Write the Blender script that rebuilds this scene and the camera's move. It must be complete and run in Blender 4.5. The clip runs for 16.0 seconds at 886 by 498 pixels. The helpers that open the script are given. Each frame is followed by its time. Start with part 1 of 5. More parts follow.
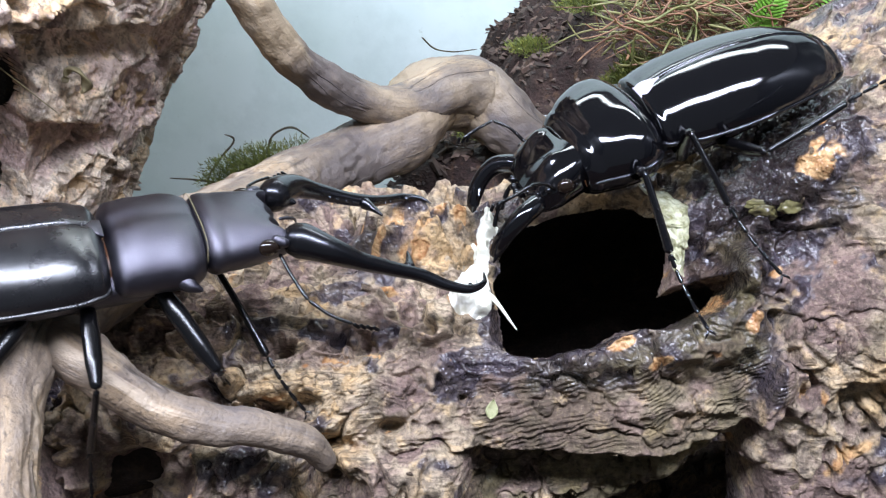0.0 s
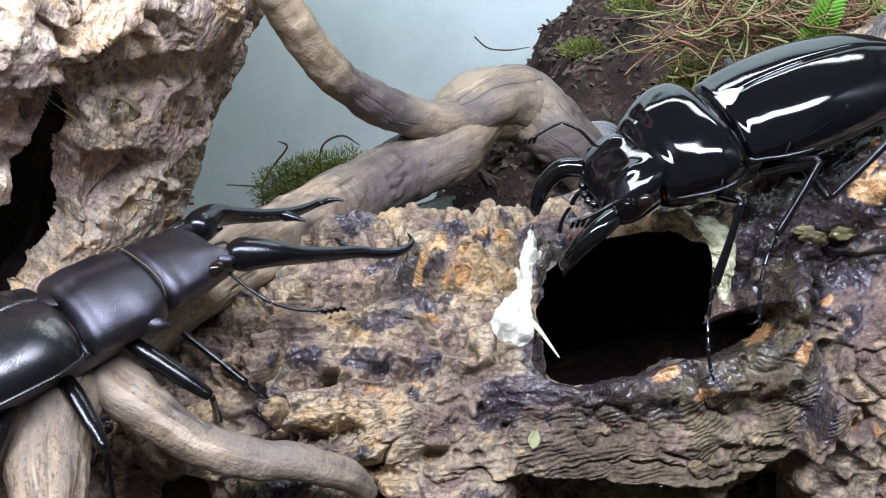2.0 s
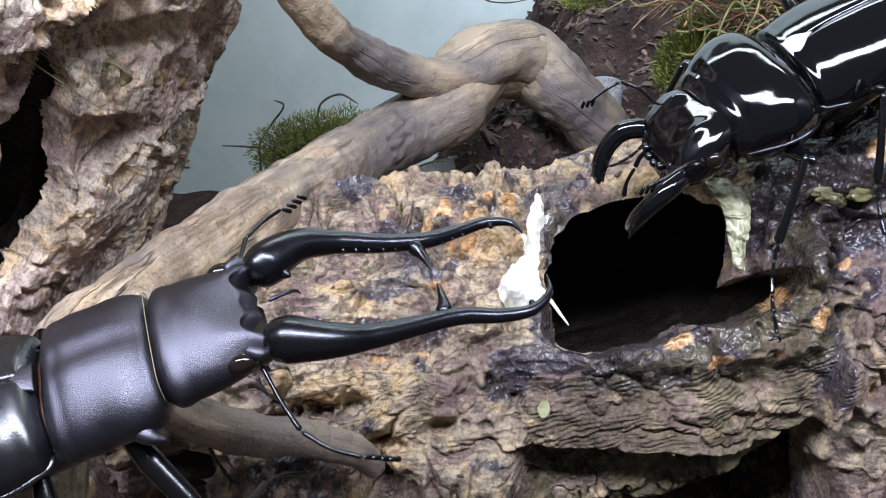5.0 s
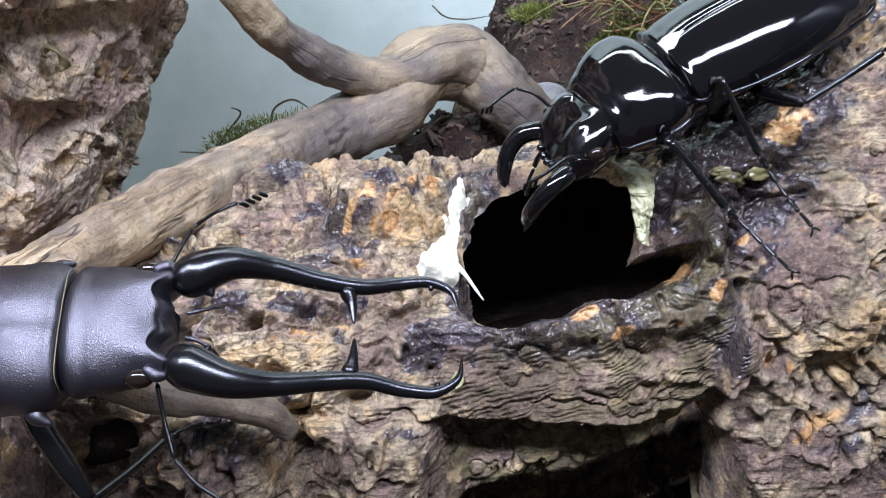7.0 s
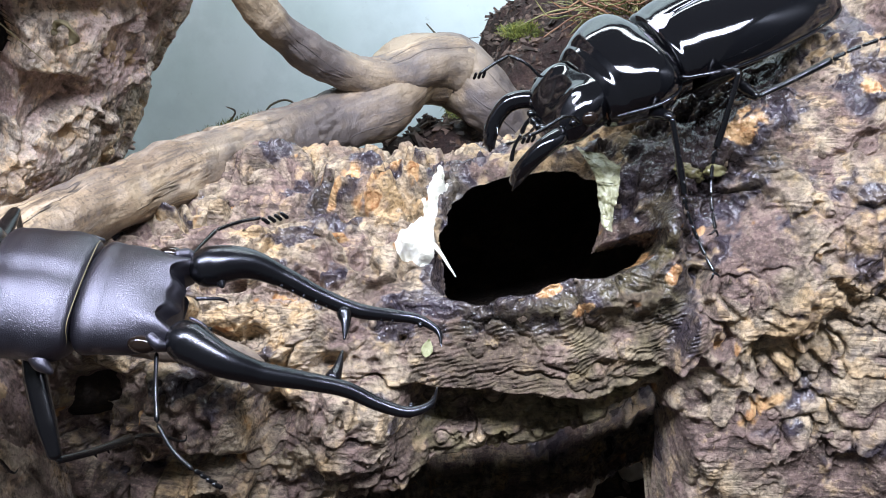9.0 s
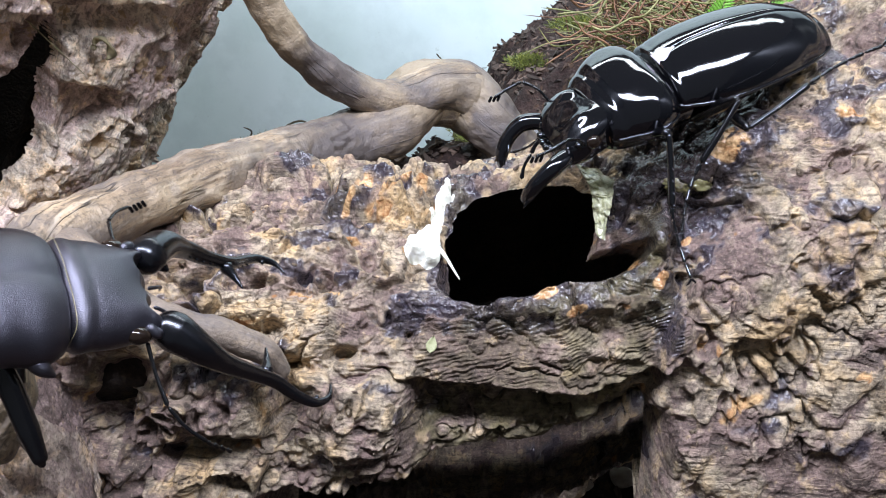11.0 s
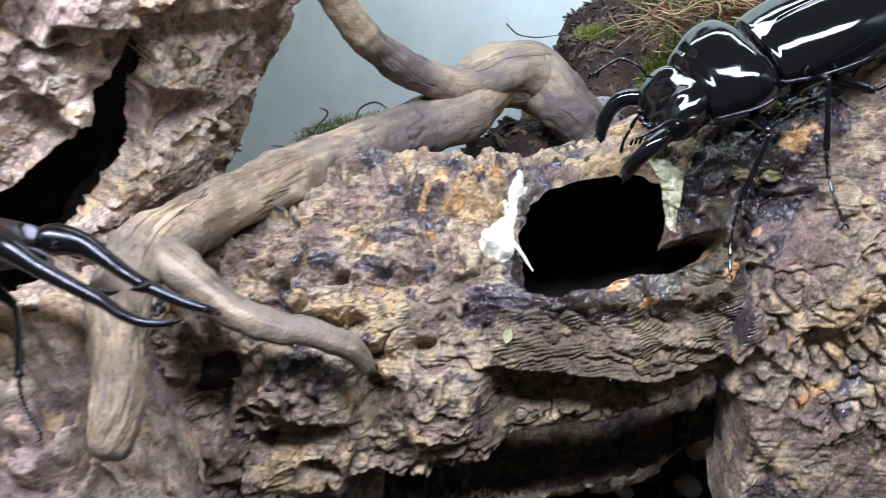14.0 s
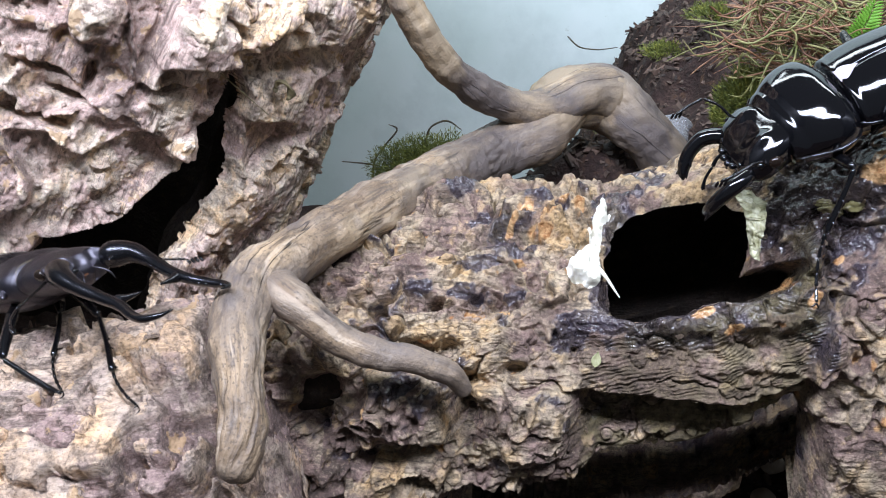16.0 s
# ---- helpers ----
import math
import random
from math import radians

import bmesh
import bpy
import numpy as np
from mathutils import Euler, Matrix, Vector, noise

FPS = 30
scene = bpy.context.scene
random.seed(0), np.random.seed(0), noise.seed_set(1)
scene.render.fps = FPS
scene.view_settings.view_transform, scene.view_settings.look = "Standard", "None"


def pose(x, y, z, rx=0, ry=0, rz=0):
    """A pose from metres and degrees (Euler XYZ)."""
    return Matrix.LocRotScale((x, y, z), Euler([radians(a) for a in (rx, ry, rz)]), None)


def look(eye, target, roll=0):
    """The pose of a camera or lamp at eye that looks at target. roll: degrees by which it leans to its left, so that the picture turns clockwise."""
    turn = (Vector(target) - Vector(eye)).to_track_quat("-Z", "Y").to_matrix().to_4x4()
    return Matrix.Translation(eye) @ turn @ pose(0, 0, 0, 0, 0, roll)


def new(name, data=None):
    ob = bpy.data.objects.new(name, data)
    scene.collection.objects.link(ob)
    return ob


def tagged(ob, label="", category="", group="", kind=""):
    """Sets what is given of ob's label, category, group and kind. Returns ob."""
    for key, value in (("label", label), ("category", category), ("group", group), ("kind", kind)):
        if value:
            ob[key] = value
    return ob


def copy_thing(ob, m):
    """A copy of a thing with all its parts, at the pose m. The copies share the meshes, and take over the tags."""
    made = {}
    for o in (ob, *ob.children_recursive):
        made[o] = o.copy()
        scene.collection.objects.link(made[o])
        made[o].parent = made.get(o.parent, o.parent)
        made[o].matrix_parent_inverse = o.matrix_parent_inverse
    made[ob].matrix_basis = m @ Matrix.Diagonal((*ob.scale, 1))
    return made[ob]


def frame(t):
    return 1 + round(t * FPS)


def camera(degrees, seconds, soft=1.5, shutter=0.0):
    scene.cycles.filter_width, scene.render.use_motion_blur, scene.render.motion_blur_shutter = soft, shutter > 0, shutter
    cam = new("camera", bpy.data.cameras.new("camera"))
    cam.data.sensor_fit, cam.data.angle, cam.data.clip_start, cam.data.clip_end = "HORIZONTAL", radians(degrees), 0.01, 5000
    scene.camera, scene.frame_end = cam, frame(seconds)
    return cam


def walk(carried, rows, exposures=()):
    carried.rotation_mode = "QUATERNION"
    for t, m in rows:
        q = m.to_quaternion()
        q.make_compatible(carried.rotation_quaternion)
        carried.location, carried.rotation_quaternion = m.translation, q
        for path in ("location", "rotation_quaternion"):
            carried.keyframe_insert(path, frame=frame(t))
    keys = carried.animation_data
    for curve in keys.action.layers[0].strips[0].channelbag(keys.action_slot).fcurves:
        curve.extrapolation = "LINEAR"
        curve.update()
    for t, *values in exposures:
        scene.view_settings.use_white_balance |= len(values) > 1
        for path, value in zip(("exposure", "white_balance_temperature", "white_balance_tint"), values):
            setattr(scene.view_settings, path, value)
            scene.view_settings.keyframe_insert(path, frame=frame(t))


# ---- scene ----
cam = camera(51.2, 16.0, 1.0, 0.5)
METRES, EYE, TILT, LEAN, TURN = 0.155, 0.16, -28.0, 0.0, 0.0
ROWS = [
    (0.0, 0.0, 0.0, 0.0, 0.0, 0.0, -0.0),
    (0.5, 0.0042, -0.0182, 0.0137, 1.28, 0.42, -0.14),
    (1.0, 0.0162, 0.0032, 0.0387, 2.19, 0.13, 0.22),
    (1.5, 0.0196, 0.0066, 0.0503, 3.14, -1.1, 0.61),
    (2.0, 0.025, 0.005, 0.054, 3.85, -1.08, 0.47),
    (2.5, 0.0264, 0.0305, 0.0848, 3.49, -1.02, 0.81),
    (3.0, 0.0158, 0.0384, 0.0795, 3.55, -1.58, 1.04),
    (3.5, 0.0135, 0.0362, 0.0829, 3.7, -2.43, 1.22),
    (6.0, 0.0219, 0.0382, 0.0555, 3.77, -4.23, 1.16),
    (6.5, 0.0709, 0.0307, 0.0417, 3.4, -3.93, 0.87),
    (7.0, 0.0932, -0.0024, 0.0036, 2.72, -1.97, 0.72),
    (7.5, 0.0819, -0.0368, -0.0033, 2.08, -0.51, -0.21),
    (8.0, 0.0955, -0.0452, -0.0245, 1.54, -0.04, -0.82),
    (8.5, 0.0952, -0.0592, -0.0503, 1.6, -0.14, -1.68),
    (9.0, 0.1079, -0.076, -0.0644, 1.82, 0.13, -2.4),
    (11.5, 0.1114, -0.1939, -0.1138, 2.36, 2.41, -4.33),
    (12.0, 0.0865, -0.2285, -0.0965, 3.51, 2.27, -4.77),
    (12.5, 0.0809, -0.251, -0.0716, 5.36, 1.05, -4.24),
    (13.0, 0.1132, -0.215, -0.0343, 5.87, 0.04, -3.22),
    (13.5, 0.1279, -0.1621, -0.0231, 5.0, -0.59, -2.71),
    (14.0, 0.1111, -0.2194, -0.0456, 6.68, -1.05, -2.44),
    (14.5, 0.0772, -0.3229, -0.0532, 7.43, -0.13, -2.75),
    (15.0, 0.0773, -0.3323, -0.0201, 8.65, -0.6, -2.65),
    (15.5, 0.0532, -0.3155, -0.0034, 8.82, -1.04, -2.26),
    (16.0, 0.0455, -0.2933, 0.0024, 9.25, -1.47, -2.01),
]
walk(cam, [(t, pose(0, 0, EYE, TILT, LEAN, TURN) @ pose(METRES * x, METRES * y, METRES * z, 90 + pitch, roll, yaw)) for t, x, y, z, yaw, pitch, roll in ROWS],
     [(0.0, 0.15), (1.0, -0.05), (2.5, -0.1), (6.0, -0.1), (7.0, 0.0), (8.5, 0.1), (9.0, 0.2), (11.5, 0.05), (12.0, -0.2), (12.5, -0.05), (13.5, 0.0), (15.0, -0.02), (16.0, -0.12)])

# ---- world and lamps ----
world = bpy.data.worlds.new("room")
world.use_nodes = True
scene.world = world
world.node_tree.nodes["Background"].inputs[0].default_value = (0.80, 0.88, 1.0, 1)
world.node_tree.nodes["Background"].inputs[1].default_value = 0.16


def area_lamp(name, m, sx, sy, watts, colour):
    data = bpy.data.lights.new(name, "AREA")
    data.shape, data.size, data.size_y, data.energy, data.color = "RECTANGLE", sx, sy, watts, colour
    ob = new(name, data)
    ob.matrix_world = m
    return ob


# the long lamp over the tank, and an added unseen one brightening the back panel
area_lamp("tank_lamp", look((-0.03, -0.035, 0.455), (-0.02, 0.15, 0.06)), 0.60, 0.06, 7.7, (0.772, 0.832, 1.03))
area_lamp("tank_lamp", look((-0.06, 0.36, 0.42), (-0.05, 0.43, 0.05)), 0.60, 0.05, 1.9, (0.84, 0.92, 0.97))


# ---- helpers of this scene ----
def part(name, bm, material, parent=None, label=""):
    me = bpy.data.meshes.new(name)
    bm.to_mesh(me)
    bm.free()
    for p in me.polygons:
        p.use_smooth = True
    me.materials.append(material)
    ob = new(name, me)
    if parent is not None:
        ob.parent = parent
    if label:
        ob["label"] = label
    return ob


def thing(name, label, category, m=None, group="", kind=""):
    ob = new(name)
    ob.empty_display_size = 0.01
    if m is not None:
        ob.matrix_world = m
    return tagged(ob, label, category, group, kind)


def grid_mesh(name, P, material, wrap=False, keep=None, parent=None, attrs=None):
    """A mesh from a grid of points (rows, columns, 3); wrap closes the columns."""
    n, m = P.shape[:2]
    i = np.arange(n - 1)[:, None]
    j = np.arange(m if wrap else m - 1)[None, :]
    a, b = i * m + j, i * m + (j + 1) % m
    F = np.stack([a, b, b + m, a + m], -1).reshape(-1, 4)
    if keep is not None:
        F = F[keep.ravel()[F].all(1)]
    me = bpy.data.meshes.new(name)
    me.vertices.add(n * m)
    me.vertices.foreach_set("co", P.astype(np.float32).ravel())
    me.loops.add(len(F) * 4)
    me.loops.foreach_set("vertex_index", F.astype(np.int32).ravel())
    me.polygons.add(len(F))
    me.polygons.foreach_set("loop_start", np.arange(0, len(F) * 4, 4, dtype=np.int32))
    me.polygons.foreach_set("use_smooth", np.ones(len(F), dtype=bool))
    me.update(calc_edges=True)
    for key, v in (attrs or {}).items():
        if v.ndim > 2:
            me.attributes.new(key, "FLOAT_VECTOR", "POINT").data.foreach_set("vector", v.astype(np.float32).ravel())
        else:
            me.attributes.new(key, "FLOAT", "POINT").data.foreach_set("value", v.astype(np.float32).ravel())
    me.materials.append(material)
    ob = new(name, me)
    if parent is not None:
        ob.parent = parent
    return ob


def hash3(i, j, k, seed):
    h = (i.astype(np.uint32) * np.uint32(374761393) + j.astype(np.uint32) * np.uint32(668265263)
         + k.astype(np.uint32) * np.uint32(2147483647 - 1013) + np.uint32(seed * 974711 + 12345))
    h = (h ^ (h >> np.uint32(13))) * np.uint32(1274126177)
    h = (h ^ (h >> np.uint32(16))) * np.uint32(2246822519)
    return h ^ (h >> np.uint32(15))


def vnoise(P, seed=0):
    """Gradient noise, about -1 to 1, of points in cells of size one."""
    C = np.floor(P).astype(np.int64)
    f = P - C
    u = f * f * f * (f * (f * 6 - 15) + 10)
    out = 0
    for dx in (0, 1):
        for dy in (0, 1):
            for dz in (0, 1):
                h = hash3(C[..., 0] + dx, C[..., 1] + dy, C[..., 2] + dz, seed)
                gx = (h & np.uint32(1023)) / 511.5 - 1
                gy = ((h >> np.uint32(10)) & np.uint32(1023)) / 511.5 - 1
                gz = ((h >> np.uint32(20)) & np.uint32(1023)) / 511.5 - 1
                w = ((u[..., 0] if dx else 1 - u[..., 0]) * (u[..., 1] if dy else 1 - u[..., 1])
                     * (u[..., 2] if dz else 1 - u[..., 2]))
                out = out + w * (gx * (f[..., 0] - dx) + gy * (f[..., 1] - dy) + gz * (f[..., 2] - dz))
    return out * 1.3


def fbm(P, octaves, seed=0, gain=0.5):
    out, a = 0, 1.0
    for o in range(octaves):
        out = out + a * vnoise(P * 2 ** o, seed + o)
        a *= gain
    return out


def cells(P, seed=0):
    """Nearest and second-nearest distance to scattered points, and a random value of the nearest one."""
    C = np.floor(P).astype(np.int64)
    f1 = np.full(P.shape[:-1], 9.0)
    f2, val = f1.copy(), np.zeros(P.shape[:-1])
    for dx in (-1, 0, 1):
        for dy in (-1, 0, 1):
            for dz in (-1, 0, 1):
                h = hash3(C[..., 0] + dx, C[..., 1] + dy, C[..., 2] + dz, seed)
                q = np.stack([C[..., 0] + dx + (h & np.uint32(1023)) / 1023, C[..., 1] + dy + ((h >> np.uint32(10)) & np.uint32(1023)) / 1023,
                              C[..., 2] + dz + ((h >> np.uint32(20)) & np.uint32(1023)) / 1023], -1)
                d = np.sqrt(((q - P) ** 2).sum(-1))
                v = hash3(h.astype(np.int64), C[..., 1] * 0 + 7, C[..., 2] * 0 + 3, seed + 5) / 4294967295
                near = d < f1
                f2 = np.where(near, f1, np.minimum(f2, d))
                val = np.where(near, v, val)
                f1 = np.where(near, d, f1)
    return f1, f2, val


def step(a, b, x):
    t = np.clip((x - a) / (b - a), 0, 1)
    return t * t * (3 - 2 * t)


# ---- materials ----
class Nodes:
    """Short hand for a node material."""

    def __init__(self, name):
        self.mat = bpy.data.materials.new(name)
        self.mat.use_nodes = True
        self.tree = self.mat.node_tree
        self.bsdf = self.tree.nodes["Principled BSDF"]
        self.out = self.tree.nodes["Material Output"]
        self.coord = self.tree.nodes.new("ShaderNodeTexCoord").outputs["Object"]

    def put(self, socket, v):
        if isinstance(v, bpy.types.NodeSocket):
            self.tree.links.new(v, socket)
        elif isinstance(v, tuple) and len(v) == 3 and socket.type == "RGBA":
            socket.default_value = (*v, 1)
        else:
            socket.default_value = v

    def set(self, **kw):
        for k, v in kw.items():
            self.put(self.bsdf.inputs[k.replace("_", " ")], v)
        return self

    def noise(self, scale, detail=4, rough=0.55, stretch=None, distortion=0.0):
        n = self.tree.nodes.new("ShaderNodeTexNoise")
        n.inputs["Scale"].default_value, n.inputs["Detail"].default_value = scale, detail
        n.inputs["Roughness"].default_value, n.inputs["Distortion"].default_value = rough, distortion
        self.put(n.inputs["Vector"], self.coord if stretch is None else self.mapped(stretch))
        return n.outputs["Fac"]

    def mapped(self, scale):
        m = self.tree.nodes.new("ShaderNodeMapping")
        m.inputs["Scale"].default_value = scale
        self.put(m.inputs["Vector"], self.coord)
        return m.outputs["Vector"]

    def voronoi(self, scale, feature="F1", output="Distance", stretch=None):
        n = self.tree.nodes.new("ShaderNodeTexVoronoi")
        n.feature = feature
        n.inputs["Scale"].default_value = scale
        self.put(n.inputs["Vector"], self.coord if stretch is None else self.mapped(stretch))
        return n.outputs[output]

    def ramp(self, fac, *stops):
        n = self.tree.nodes.new("ShaderNodeValToRGB")
        while len(n.color_ramp.elements) < len(stops):
            n.color_ramp.elements.new(0.5)
        for e, (p, c) in zip(n.color_ramp.elements, stops):
            e.position, e.color = p, ((*c, 1) if isinstance(c, tuple) else (c, c, c, 1))
        self.put(n.inputs["Fac"], fac)
        return n.outputs["Color"]

    def mix(self, fac, a, b, blend="MIX"):
        n = self.tree.nodes.new("ShaderNodeMix")
        n.data_type, n.blend_type = "RGBA", blend
        for s, v in ((n.inputs[0], fac), (n.inputs[6], a), (n.inputs[7], b)):
            self.put(s, v)
        return n.outputs[2]

    def math(self, op, a, b=0.0):
        n = self.tree.nodes.new("ShaderNodeMath")
        n.operation = op
        self.put(n.inputs[0], a)
        self.put(n.inputs[1], b)
        return n.outputs[0]

    def attr(self, name):
        n = self.tree.nodes.new("ShaderNodeAttribute")
        n.attribute_name = name
        return n.outputs["Fac"]

    def random(self):
        return self.tree.nodes.new("ShaderNodeObjectInfo").outputs["Random"]

    def bump(self, height, strength=0.5, distance=0.0005):
        n = self.tree.nodes.new("ShaderNodeBump")
        n.inputs["Strength"].default_value, n.inputs["Distance"].default_value = strength, distance
        self.put(n.inputs["Height"], height)
        self.put(self.bsdf.inputs["Normal"], n.outputs["Normal"])
        return self


def bark_material(name, light, mid, dark, wet=False, flakes=0.0, grain_axis=(0.07, 1, 1), layered=0.6, grit=1.0):
    n = Nodes(name)
    big = n.noise(40, 4, 0.6)
    patch = n.noise(130, 5, 0.65, distortion=0.6)
    fine = n.noise(420, 7, 0.7)
    tiny = n.noise(1500, 4, 0.65)
    lines = n.noise(900, 5, 0.6, grain_axis, 0.4)
    where = n.ramp(n.noise(62, 2), (0.40, 0.15), (0.55, 1.0))
    tone = n.mix(0.5, n.ramp(big, (0.36, 0.0), (0.64, 1.0)), n.attr("tone"))
    gold = tuple(v * q for v, q in zip(light, (1.15, 0.98, 0.74)))
    mauve = tuple(v * q for v, q in zip(mid, (1.0, 0.90, 0.98)))
    base = n.ramp(tone, (0.15, tuple(0.55 * v for v in mauve)), (0.38, mauve), (0.58, light), (0.80, gold))
    base = n.mix(n.ramp(patch, (0.38, 0.7), (0.52, 0.0)), base, tuple(0.45 * v for v in mid))
    base = n.mix(n.ramp(n.noise(75, 4, 0.6), (0.52, 0.0), (0.62, 0.7)), base, tuple(v * q for v, q in zip(mid, (1.0, 0.91, 0.98))))
    base = n.mix(n.ramp(n.noise(210, 5, 0.6), (0.57, 0.0), (0.65, 0.5)), base, tuple(v * q for v, q in zip(light, (1.35, 1.2, 0.95))))
    base = n.mix(n.math("MULTIPLY", where, n.ramp(lines, (0.40, layered), (0.50, 0.0))), base, dark)
    base = n.mix(n.ramp(fine, (0.36, 0.75 * grit), (0.50, 0.0)), base, dark)
    base = n.mix(n.ramp(tiny, (0.34, 0.6 * grit), (0.46, 0.0)), base, dark)
    base = n.mix(n.ramp(tiny, (0.56, 0.0), (0.66, 0.3 * grit)), base, tuple(min(0.8, v * 1.45) for v in light))
    if flakes:
        fl = n.ramp(n.noise(130, 4, 0.6), (0.64 - flakes, 0.0), (0.67 - flakes, 0.8))
        base = n.mix(fl, base, (0.46, 0.31, 0.17))
    rough = n.ramp(fine, (0.3, 0.65), (0.7, 0.95))
    n.put(n.bsdf.inputs["Specular IOR Level"], 0.2)
    if wet:
        w = n.math("MULTIPLY", n.attr("wet"), n.ramp(n.noise(330, 5, 0.7), (0.42, 1.0), (0.66, 0.8)))
        base = n.mix(n.math("MULTIPLY", w, 0.95), base, (0.030, 0.025, 0.034))
        n.put(n.bsdf.inputs["Specular IOR Level"], n.mix(w, (0.2, 0.2, 0.2), (0.65, 0.65, 0.65)))
        rough = n.mix(w, rough, (0.13, 0.13, 0.13))
        gl = n.attr("syrup")
        rough = n.mix(gl, rough, (0.08, 0.08, 0.08))
        base = n.mix(n.math("MULTIPLY", gl, 0.75), base, (0.016, 0.011, 0.010))
        base = n.mix(n.math("MULTIPLY", n.attr("olive"), 0.8), base, n.mix(n.ramp(fine, (0.4, 0.0), (0.62, 1.0)), (0.045, 0.038, 0.018), (0.15, 0.125, 0.06)))
        base = n.mix(n.attr("flake"), base, n.mix(n.ramp(fine, (0.4, 0.0), (0.6, 1.0)), (0.28, 0.13, 0.05), (0.52, 0.33, 0.16)))
    h = n.mix(0.4, n.noise(520, 9, 0.8), n.voronoi(900, "F1"))
    h = n.mix(n.math("MULTIPLY", where, layered), h, lines)
    h = n.mix(n.ramp(n.voronoi(330, "DISTANCE_TO_EDGE"), (0.0, 0.14), (0.06, 0.0)), h, (0.0, 0.0, 0.0))
    if wet:
        h = n.mix(n.math("MAXIMUM", w, gl), h, n.mix(0.35, n.noise(620, 2, 0.5), n.noise(1500, 2, 0.5)))
    n.set(Base_Color=base, Roughness=rough).bump(h, 0.9, 0.0015)
    return n.mat


M_LOG = bark_material("cork_bark", (0.44, 0.352, 0.240), (0.225, 0.170, 0.130), (0.034, 0.026, 0.022), wet=True, grit=0.8)
M_TUBE = bark_material("pale_cork_bark", (0.80, 0.67, 0.52), (0.60, 0.475, 0.375), (0.12, 0.088, 0.074), flakes=0.03, grain_axis=(1, 1, 0.10), layered=0.7, grit=0.75)
M_PIECE = bark_material("weathered_cork_bark", (0.55, 0.435, 0.34), (0.34, 0.265, 0.215), (0.06, 0.045, 0.037), flakes=0.02, grain_axis=(0.1, 1, 1), layered=0.6, grit=0.8)
# wood inside the hollows, coloured near black to stand in for shade
M_SHADED_HOLLOW = bark_material("shaded_hollow_wood", (0.055, 0.044, 0.033), (0.034, 0.027, 0.02), (0.014, 0.011, 0.009))
M_SOIL = bark_material("dark_soil", (0.085, 0.056, 0.040), (0.045, 0.030, 0.024), (0.014, 0.010, 0.008))


def wood_material(name="driftwood", tone=1.0, stain=0.0):
    n = Nodes(name)
    a = n.tree.nodes.new("ShaderNodeAttribute")
    a.attribute_name = "straight"
    n.coord = a.outputs["Vector"]
    grain = n.noise(900, 6, 0.65, (0.10, 1, 1), 0.4)
    thick = n.noise(330, 4, 0.6, (0.08, 1, 1), 0.5)
    big = n.noise(60, 4, 0.6, (0.6, 1, 1))
    base = n.mix(n.ramp(big, (0.35, 0.0), (0.65, 1.0)), (0.20, 0.14, 0.085), (0.40, 0.29, 0.175))
    base = n.mix(n.ramp(thick, (0.36, 0.5), (0.50, 0.0)), base, (0.10, 0.068, 0.048))
    base = n.mix(n.ramp(grain, (0.36, 0.85), (0.50, 0.0)), base, (0.055, 0.038, 0.028))
    base = n.mix(n.ramp(n.noise(110, 5, 0.65), (0.56, 0.0), (0.64, 0.65)), base, (0.095, 0.080, 0.080))
    base = n.mix(n.ramp(n.noise(160, 5, 0.65), (0.55, 0.0), (0.72, 0.45)), base, (0.46, 0.37, 0.26))
    crack = n.math("ABSOLUTE", n.math("SUBTRACT", n.noise(110, 3, 0.5, (0.10, 1, 1), 0.15), 0.5))
    crack = n.math("MULTIPLY", n.ramp(crack, (0.003, 1.0), (0.009, 0.0)), n.ramp(n.noise(55, 2), (0.52, 0.0), (0.58, 1.0)))
    base = n.mix(crack, base, (0.02, 0.014, 0.010))
    base = n.mix(n.ramp(n.noise(1300, 3, 0.6), (0.36, 0.7), (0.46, 0.0)), base, (0.07, 0.05, 0.035))
    base = n.mix(n.ramp(thick, (0.53, 0.0), (0.62, 0.7)), base, (0.46, 0.37, 0.27))
    base = n.mix(n.ramp(n.noise(52, 5, 0.65, (0.45, 1, 1)), (0.50 - stain, 0.0), (0.60 - stain, 0.72)), base, (0.135, 0.108, 0.088)) if stain else base
    base = n.mix(n.ramp(n.noise(40, 5, 0.65, (0.6, 1, 1)), (0.52, 0.0), (0.60, 0.62)), base, (0.080, 0.070, 0.074))
    base = n.mix(n.ramp(n.noise(34, 4, 0.6, (0.5, 1, 1)), (0.54, 0.0), (0.66, 0.5)), base, (0.44, 0.34, 0.21))
    n.set(Base_Color=base, Roughness=n.ramp(grain, (0.3, 0.5), (0.7, 0.75)))
    n.bump(n.mix(crack, n.mix(0.5, n.mix(0.6, grain, thick), n.noise(1400, 4)), (0, 0, 0)), 0.9, 0.0007)
    return n.mat


M_WOOD = wood_material(stain=0.07)
# heavier stain for the side limb, part of it standing in for shade
M_WOOD_DARK = wood_material("stained_shaded_driftwood", stain=0.13)


def wall_material():
    n = Nodes("fogged_panel")
    base = n.mix(n.ramp(n.noise(12, 3), (0.35, 0.0), (0.7, 1.0)), (0.62, 0.74, 0.70), (0.76, 0.85, 0.84))
    base = n.mix(n.ramp(n.noise(34, 5, 0.65), (0.45, 0.0), (0.62, 0.35)), base, (0.50, 0.60, 0.57))
    base = n.mix(n.ramp(n.noise(160, 5, 0.7), (0.64, 0.0), (0.75, 0.5)), base, (0.30, 0.36, 0.28))
    n.set(Base_Color=base, Roughness=0.5)
    return n.mat


M_WALL = wall_material()


